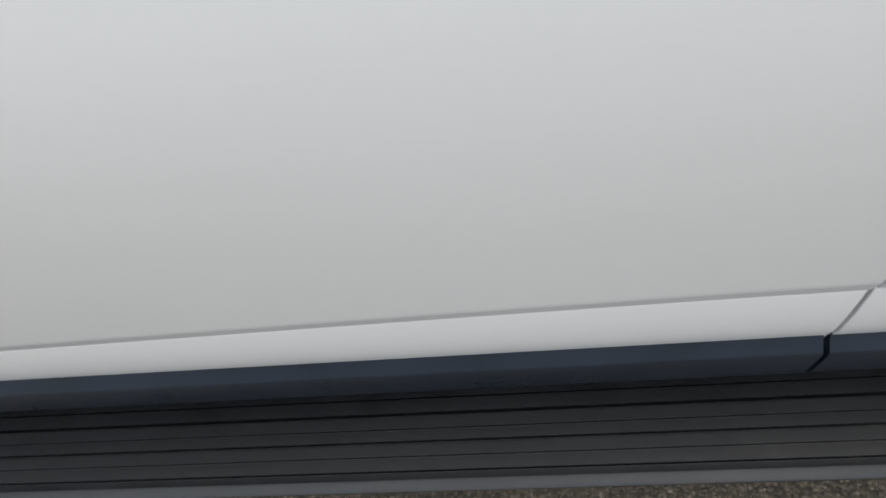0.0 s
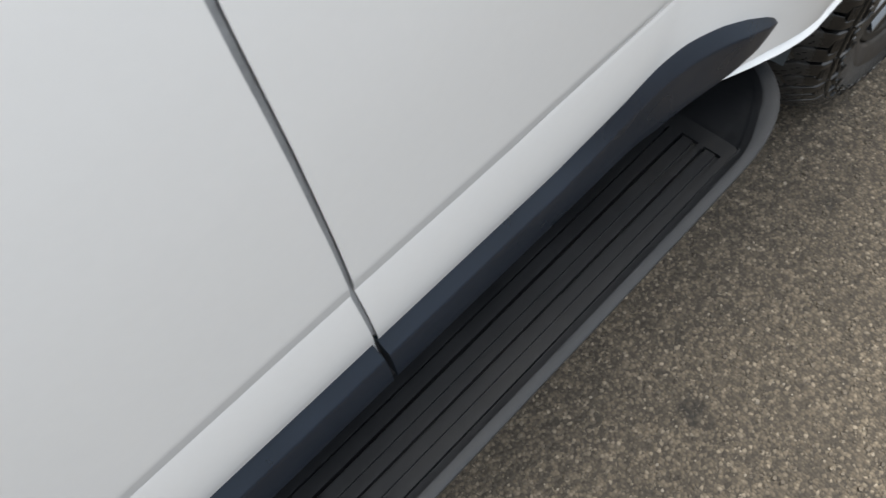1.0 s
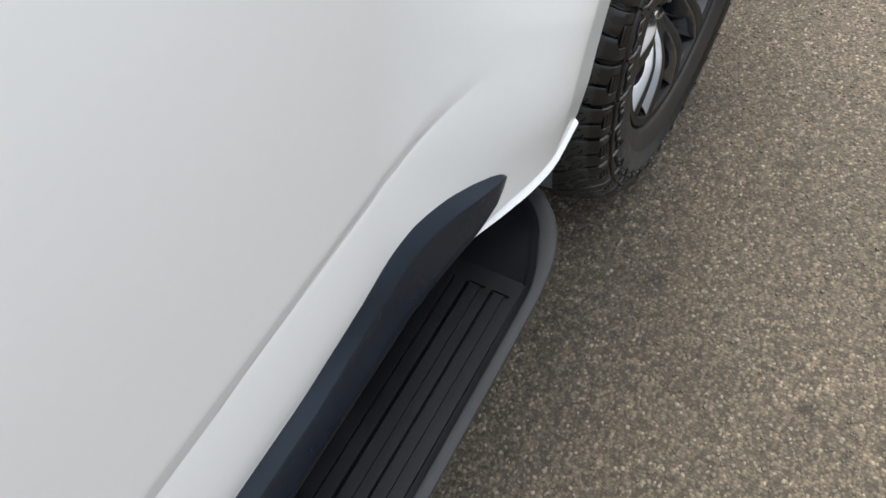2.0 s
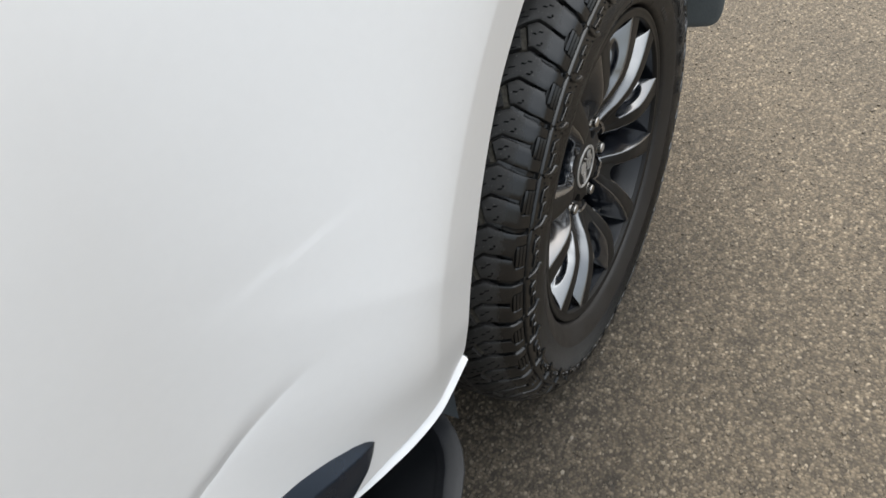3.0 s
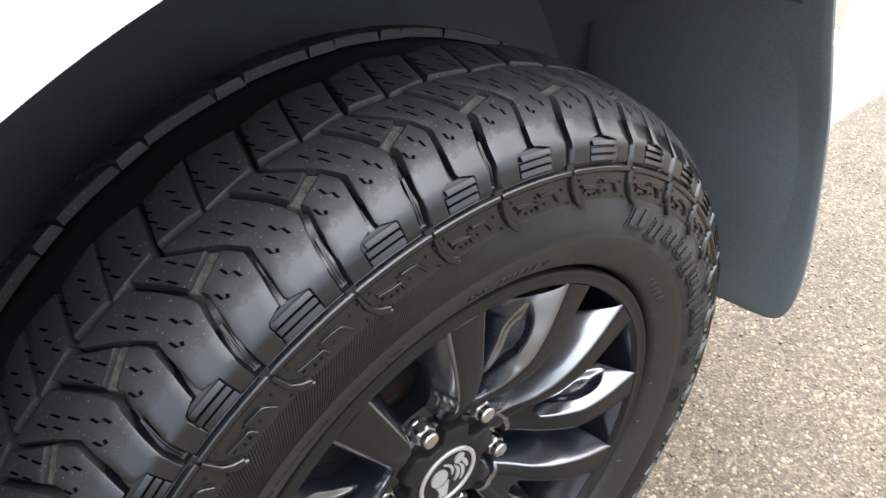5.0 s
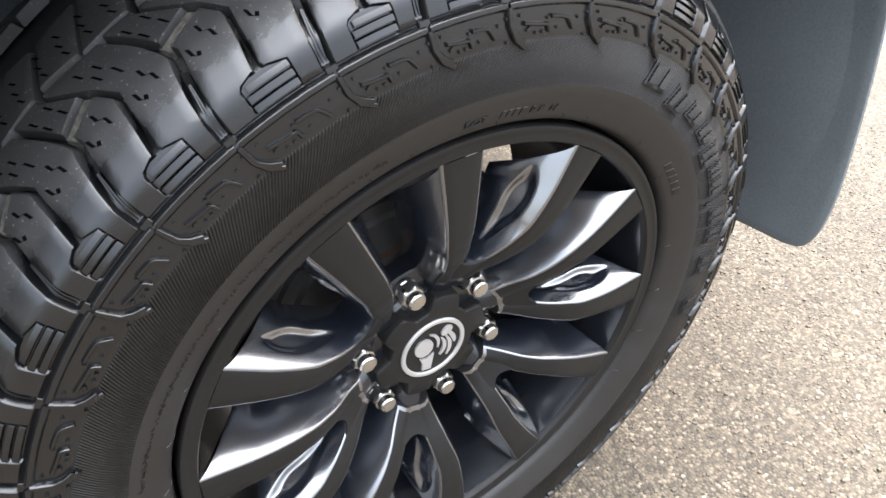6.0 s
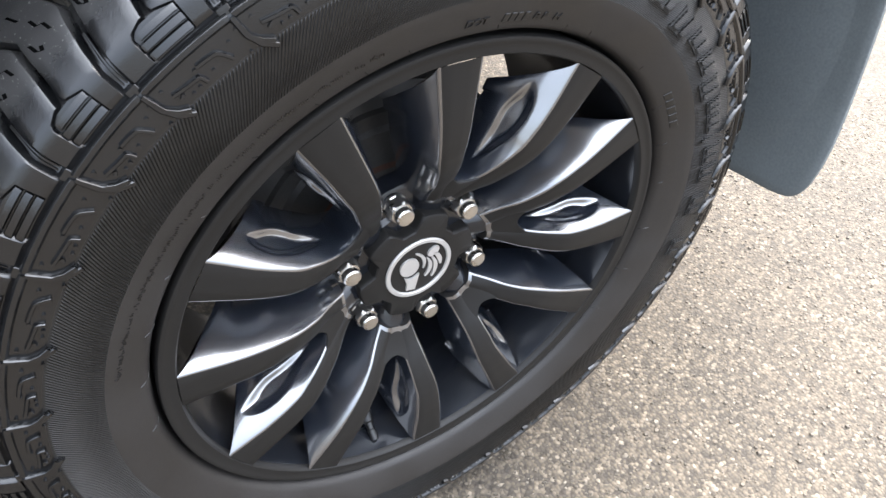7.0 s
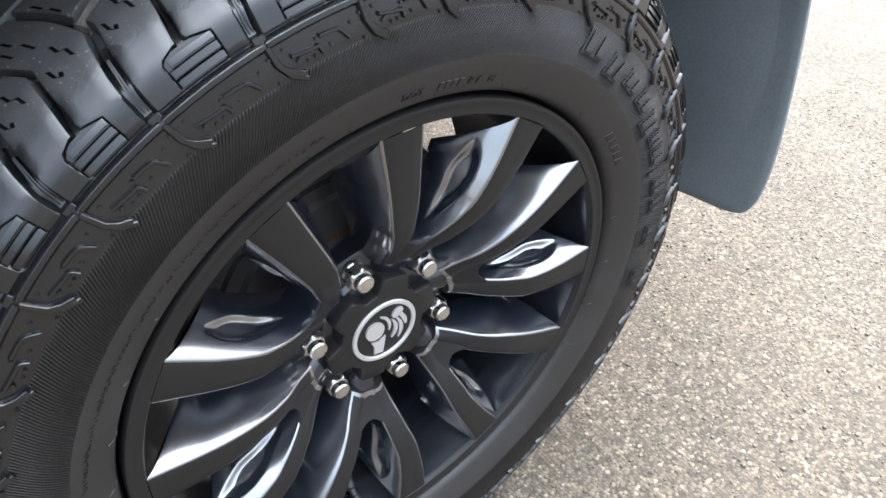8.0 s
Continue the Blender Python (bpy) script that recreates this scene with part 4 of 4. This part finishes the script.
def tread_set(p):
    """The pieces of one pitch p degrees wide, the wide lateral groove at angle 0."""
    def half(s):        # half the wide groove
        return 0.62 - 0.17 * smooth01(0.045, 0.07, s)

    def wide(s):
        return interp(s, WIDE)

    def mid(s):
        return interp(s, MID) * p

    def thin(s):        # half the narrow groove
        return 0.34 + 0.08 * smooth01(0.05, 0.025, s)

    def a_hi(s):
        return 0.275 * p if s < 0.0205 else 0.275 * p + (mid(s) - thin(s) - 0.275 * p) * smooth01(0.0205, 0.0245, s)

    def b_lo(s):
        return 0.71 * p if s < 0.0205 else 0.71 * p + (mid(s) + thin(s) - 0.71 * p) * smooth01(0.0205, 0.0245, s)
    out = [("tread_lug", block("tread_lug", lambda s: wide(s) + half(s), a_hi, lambda v: 0.0045, lambda v: 0.097 + 0.003 * v, M_RUBBER, ns=34, nt=6)),
           ("tread_lug", block("tread_lug", b_lo, lambda s: p + wide(s) - half(s), lambda v: 0.0045, lambda v: 0.0695 - 0.009 * v, M_RUBBER, ns=26, nt=6)),
           ("tread_block", block("tread_block", lambda s: mid(s) + thin(s), lambda s: p + wide(s) - half(s), lambda v: 0.0765 - 0.010 * v, lambda v: 0.100, M_RUBBER, ns=12, nt=5)),
           ("groove_dirt", block("groove_dirt", lambda s: mid(s) + 0.2, lambda s: p + wide(s) - 0.2, lambda v: 0.0690 - 0.009 * v, lambda v: 0.0770 - 0.010 * v, M_GROOVE, height=-0.0042, ns=6, nt=6, drop=0.0045))]

    def slant(s):       # the skewed grooves of the crown
        return -1.0 - 1.8 * (s - 0.105) / 0.045
    out.append(("tread_block", block("tread_block", lambda s: slant(s) + 0.4, lambda s: slant(s) + 0.52 * p - 0.2, lambda v: 0.1045 - 0.004 * v, lambda v: 0.146 + 0.006 * v, M_RUBBER, ns=8, nt=5)))
    out.append(("tread_block", block("tread_block", lambda s: slant(s) + 0.52 * p + 0.2, lambda s: slant(s) + p - 0.4, lambda v: 0.1035 + 0.003 * v, lambda v: 0.152 - 0.006 * v, M_RUBBER, ns=8, nt=5)))
    far = [out[0], out[1], out[2]]
    for c in (0.0078, 0.0131, 0.0184):
        out.append(("tread_bar", slab("tread_bar", lambda q: 0.285 * p, lambda q: (0.70 if c < 0.018 else 0.665) * p, c - 0.0017, c + 0.0017, lambda q, m=c: 0.0004 - (q - m) * 0.22, M_RUBBER, ns=3, nt=4, drop=0.004, taper=0.05)))
    out.append(("tread_pocket", slab("tread_pocket", lambda q: 0.2 * p, lambda q: 0.76 * p, 0.0045, 0.0235, -0.0026, M_RUBBER, ns=4, nt=4, drop=0.003, taper=0.02)))
    out.append(("rib", slab("rib", lambda s: 0.18, lambda s: p - 0.18, -0.0026, 0.0022, lambda s: 0.0022 if abs(s) < 0.0016 else 0.0012, M_RUBBER, ns=5, nt=6, drop=0.001, taper=0.03)))
    for line in (((0.0, -0.001), (0.012, -0.012), (0.08, -0.020), (0.205, -0.0252)), ((0.004, -0.004), (0.03, -0.0135), (0.10, -0.0185), (0.20, -0.0222))):
        out.append(("hook", ridge("hook", [(-a * p, s) for a, s in line], 0.0017, 0.0032)))
    out.append(("sidewall_edge", ridge("sidewall_edge", [(0.83 * p, -0.0115), (0.68 * p, -0.0128), (0.545 * p, -0.0135), (0.53 * p, -0.0150), (0.515 * p, -0.0180)], 0.0012, 0.0023)))
    out.append(("sidewall_edge", ridge("sidewall_edge", [(0.50 * p, -0.0090), (0.385 * p, -0.0093), (0.295 * p, -0.0100), (0.26 * p, -0.0120), (0.205 * p, -0.0170)], 0.0012, 0.0023)))
    for c in (-0.2, 0.2):
        out.append(("groove_ridge", ridge("groove_ridge", [(wide(s) + c * (1 - s / 0.06), s) for s in (0.004, 0.014, 0.026, 0.040)], 0.0006, 0.0024, level=-0.0066)))
    out.append(("tie_bar", slab("tie_bar", lambda s: -0.45, lambda s: 0.75, 0.0005, 0.0052, 0.0004, M_RUBBER, ns=3, nt=4, drop=0.004, taper=0.05)))
    return out, far


def ridge(name, line, half, high, level=0.0):
    """A thin raised line on the tyre through points (degrees, s)."""
    pts = []
    for (a0, s0), (a1, s1) in zip(line, line[1:]):
        pts += [(a0 + (a1 - a0) * i / 3, s0 + (s1 - s0) * i / 3) for i in range(3)]
    pts.append(line[-1])
    verts, n = [], len(pts)
    for i, (a, s) in enumerate(pts):
        (pa, ps), (na, ns_) = pts[max(i - 1, 0)], pts[min(i + 1, n - 1)]
        r0 = tyre_at(s, 0)[0]
        t = Vector(((na - pa) * math.pi / 180 * r0, ns_ - ps)).normalized()
        nx, ny = -t.y, t.x
        for w, h in ((-half - 0.0004, -0.0035 if level < 0 else -0.0004), (-half, high * 0.75), (-half * 0.6, high), (half * 0.6, high), (half, high * 0.75), (half + 0.0004, -0.0035 if level < 0 else -0.0004)):
            r, y = tyre_at(s + ny * w, level + h)
            verts.append(polar(r, a + math.degrees(nx * w / r0), y))
    faces = grid_faces(n, 6) + [tuple(range(6)), tuple((n - 1) * 6 + j for j in range(6))]
    return mesh_of(name, verts, faces, M_RUBBER, smooth=40)


def nubs(p, at, verts, faces):
    """The little vent nubs below the rib."""
    for a, b in ((0.965, 7.1), (0.853, 10.0), (0.962, 20.6), (0.465, 9.8), (0.318, 18.0), (0.211, 15.6), (0.13, 6.5), (0.235, 14.8), (0.59, 15.9), (0.40, 17.7)):
        c, s = at + p - a * p, -b / 1000
        r0, base = tyre_at(s, 0)[0], len(verts)
        for h, w in ((-0.0003, 0.0013), (0.0016, 0.0010)):
            for i in range(6):
                q = math.pi * i / 3
                r, y = tyre_at(s + w * math.sin(q), h)
                verts.append(polar(r, c + math.degrees(w * math.cos(q) / r0), y))
        faces += [(base + i, base + (i + 1) % 6, base + 6 + (i + 1) % 6, base + 6 + i) for i in range(6)] + [tuple(base + 6 + i for i in range(6))]


def sipes(p, at, verts, faces):
    """Short flat strips with a jog on the lugs and blocks, painted black as the shade in slits."""
    jog = ((-0.0026, -0.0055), (-0.0018, -0.0006), (0.0018, 0.0006), (0.0026, 0.0055))
    hook = ((-0.0026, 0.0010), (-0.0014, -0.0012), (0.0012, 0.0006), (0.0018, 0.0052))
    bar = ((-0.0016, -0.0036), (0.0, 0.0), (0.0016, 0.0036))
    spots = [(0.135, 0.0560, jog), (0.285, 0.0475, hook), (0.62, 0.0555, jog), (0.785, 0.0475, hook)]
    spots += [(0.28 + 0.16 * i + 0.11 * j, 0.070 + 0.0115 * j + 0.005 * i, bar) for i in (0, 1) for j in (0, 1)] + [(0.80 + 0.17 * i + 0.08 * j, 0.076 + 0.011 * j, bar) for i in (0, 1) for j in (0, 1)]
    spots += [(0.04 + 0.24 * k + 0.02 * (j % 2), 0.112 + 0.0105 * j, bar) for k in (0, 1, 2, 3) for j in (0, 1, 2)]
    for a, s, zig in spots:
        c = at + a * p
        r0, base = tyre_at(s, 0)[0], len(verts)
        for dx, ds in zig:
            for w in (-0.0010, 0.0010):
                r, y = tyre_at(s + ds + w * 0.5, 0.00025)
                verts.append(polar(r, c + math.degrees((dx + w) / r0), y))
        faces += [(base + 2 * i, base + 2 * i + 1, base + 2 * i + 3, base + 2 * i + 2) for i in range(len(zig) - 1)]


nub_geo, sipe_geo = ([], []), ([], [])
FAR_SIDE = Matrix.Translation((0, 0.154, 0)) @ Matrix.Rotation(math.pi, 4, "Z")
sets, angle = {}, 54.0
for p in PITCHES:
    key = round(p, 2)
    if key not in sets:
        sets[key] = tread_set(p)
    near, far = sets[key]
    for name, me in near:
        part(name, me, wheel, at=turned(angle))
    for name, me in far:
        part(name, me, wheel, at=FAR_SIDE @ turned(angle))
    nubs(p, angle, *nub_geo)
    sipes(p, angle, *sipe_geo)
    angle += p
tagged(part("vent_nub", mesh_of("vent_nub", *nub_geo, M_RUBBER, smooth=40), wheel), kind="stuff")
tagged(part("sipe", mesh_of("sipe", *sipe_geo, M_SIPE), wheel), kind="stuff")


# ---- marks on the tyre ----
def patch(name, a0, a1, r0, r1, high, mat, nt=4):
    """A raised bar on the sidewall between two angles and two radii."""
    verts = []

    def s_of(r):
        lo, hi = -RIB_S, 0.0
        for _ in range(30):
            m = (lo + hi) / 2
            if tyre_at(m, 0)[0] < r:
                lo = m
            else:
                hi = m
        return lo
    sa, sb = s_of(r0), s_of(r1)
    rows = [(sa - 0.0005, -0.0004), (sa, high * 0.8), (sa + (sb - sa) * 0.08, high), (sa + (sb - sa) * 0.92, high), (sb, high * 0.8), (sb + 0.0005, -0.0004)]
    cols = [a0 - 0.1] + [a0 + (a1 - a0) * i / nt for i in range(nt + 1)] + [a1 + 0.1]
    for i, a in enumerate(cols):
        for s, h in rows:
            r, y = tyre_at(s, -0.0004 if i in (0, len(cols) - 1) else h)
            verts.append(polar(r, a, y))
    return mesh_of(name, verts, grid_faces(len(cols), 6), mat, smooth=40)


# large raised marks along the sidewall, as plain bars: a low plinth with a narrower face on it
for mid, wide, r0, r1 in ((59.4, 5.6, 0.2905, 0.3095), (51.9, 4.8, 0.2850, 0.3040), (45.6, 4.8, 0.2895, 0.3040), (39.5, 4.6, 0.2895, 0.3040), (33.2, 4.6, 0.2850, 0.3040), (28.3, 3.2, 0.2895, 0.3040), (24.0, 4.2, 0.2895, 0.3040),
                          (15.7, 4.4, 0.2900, 0.3095), (10.6, 4.0, 0.2900, 0.3095), (2.5, 5.2, 0.2900, 0.3060), (-9.0, 4.6, 0.2900, 0.3060)):
    bar = part("sidewall_bar", patch("sidewall_bar", mid - wide / 2, mid + wide / 2, r0, r1, 0.0012, M_SIDEWALL, nt=3), wheel)
    for lo, hi in ((mid - wide * 0.40, mid - wide * 0.12), (mid + wide * 0.12, mid + wide * 0.40)):
        part("bar_face", patch("bar_face", lo, hi, r0 + 0.0020, r1 - 0.0020, 0.0024, M_SIDEWALL, nt=2), bar)
part("sidewall_bar", patch("sidewall_bar", 19.6, 20.4, 0.286, 0.312, 0.0018, M_SIDEWALL, nt=2), wheel)
for mid, wide in ((86.4, 0.9), (85.2, 0.9), (84.0, 0.9), (82.7, 0.9), (37.0, 1.6), (34.8, 1.6), (32.6, 1.6), (30.4, 1.6), (28.2, 1.6)):
    part("small_bar", patch("small_bar", mid - wide / 2, mid + wide / 2, 0.2565, 0.2630, 0.0006, M_SIDEWALL, nt=2), wheel)


def letter(ch, deg, r, size):
    cu = bpy.data.curves.new("letter", "FONT")
    cu.body, cu.size, cu.extrude, cu.align_x, cu.align_y = ch, size, 0.0006, "CENTER", "CENTER"
    tmp = bpy.data.objects.new("letter", cu)
    scene.collection.objects.link(tmp)
    bpy.context.view_layer.update()
    me = bpy.data.meshes.new_from_object(tmp.evaluated_get(bpy.context.evaluated_depsgraph_get()))
    bpy.data.objects.remove(tmp)
    me.materials.clear()
    me.materials.append(M_SIDEWALL)
    lo, hi = tyre_at(-0.0860, 0), tyre_at(-0.0800, 0)
    slope = math.atan2(-(hi[1] - lo[1]), hi[0] - lo[0])
    # the letters stand on the ring, tops outwards, facing out of the wheel
    x, _, z = polar(r, deg, 0)
    yy = interp(r, [(q[0], q[1]) for q in TYRE[:10]])
    turn = Matrix.Rotation(radians(90 - deg), 4, "Y") @ Matrix.Rotation(radians(90) + slope, 4, "X")
    part("letter", me, wheel, at=Matrix.Translation((x, yy - 0.0002, z)) @ turn)


for ch, deg in (("D", 92.6), ("O", 91.3), ("T", 90.0), ("R", 80.7), ("F", 79.2), ("H", 76.6)):
    letter(ch, deg, 0.2597, 0.0088)

# tiny unreadable moulded writing and thin flash lines round the bead
rng = np.random.default_rng(9)
tiny = [[], []]
for k in range(190):
    deg = 106 + 62 * k / 190
    if rng.random() < 0.2:
        continue
    r0 = 0.2600 + rng.uniform(0, 0.0022) + 0.00012 * (deg - 106)
    a1 = deg + rng.uniform(0.08, 0.2)
    b = len(tiny[0])
    for a in (deg, a1):
        for r in (r0, r0 + rng.uniform(0.0008, 0.003)):
            yy = interp(r, [(q[0], q[1]) for q in TYRE[:10]])
            tiny[0].append(polar(r, a, yy - 0.0005))
            tiny[0].append(polar(r, a, yy + 0.0005))
    tiny[1] += [(b, b + 2, b + 6, b + 4), (b, b + 1, b + 3, b + 2), (b + 4, b + 6, b + 7, b + 5), (b, b + 4, b + 5, b + 1), (b + 2, b + 3, b + 7, b + 6)]
tagged(part("moulded_writing", mesh_of("moulded_writing", *tiny, M_RUBBER), wheel), kind="stuff")
for deg in (66, 72, 86, 101, 108, 116, 127, 138, 149, 160, 171, 183, 48, 34, 22, 10, -4, -17, -30):
    a, b = tyre_at(-0.099, 0)[0], tyre_at(-0.086, 0)[0]
    part("flash_line", ridge("flash_line", [(deg, -0.0955), (deg + 1.0, -0.0845)], 0.0002, 0.0004), wheel)
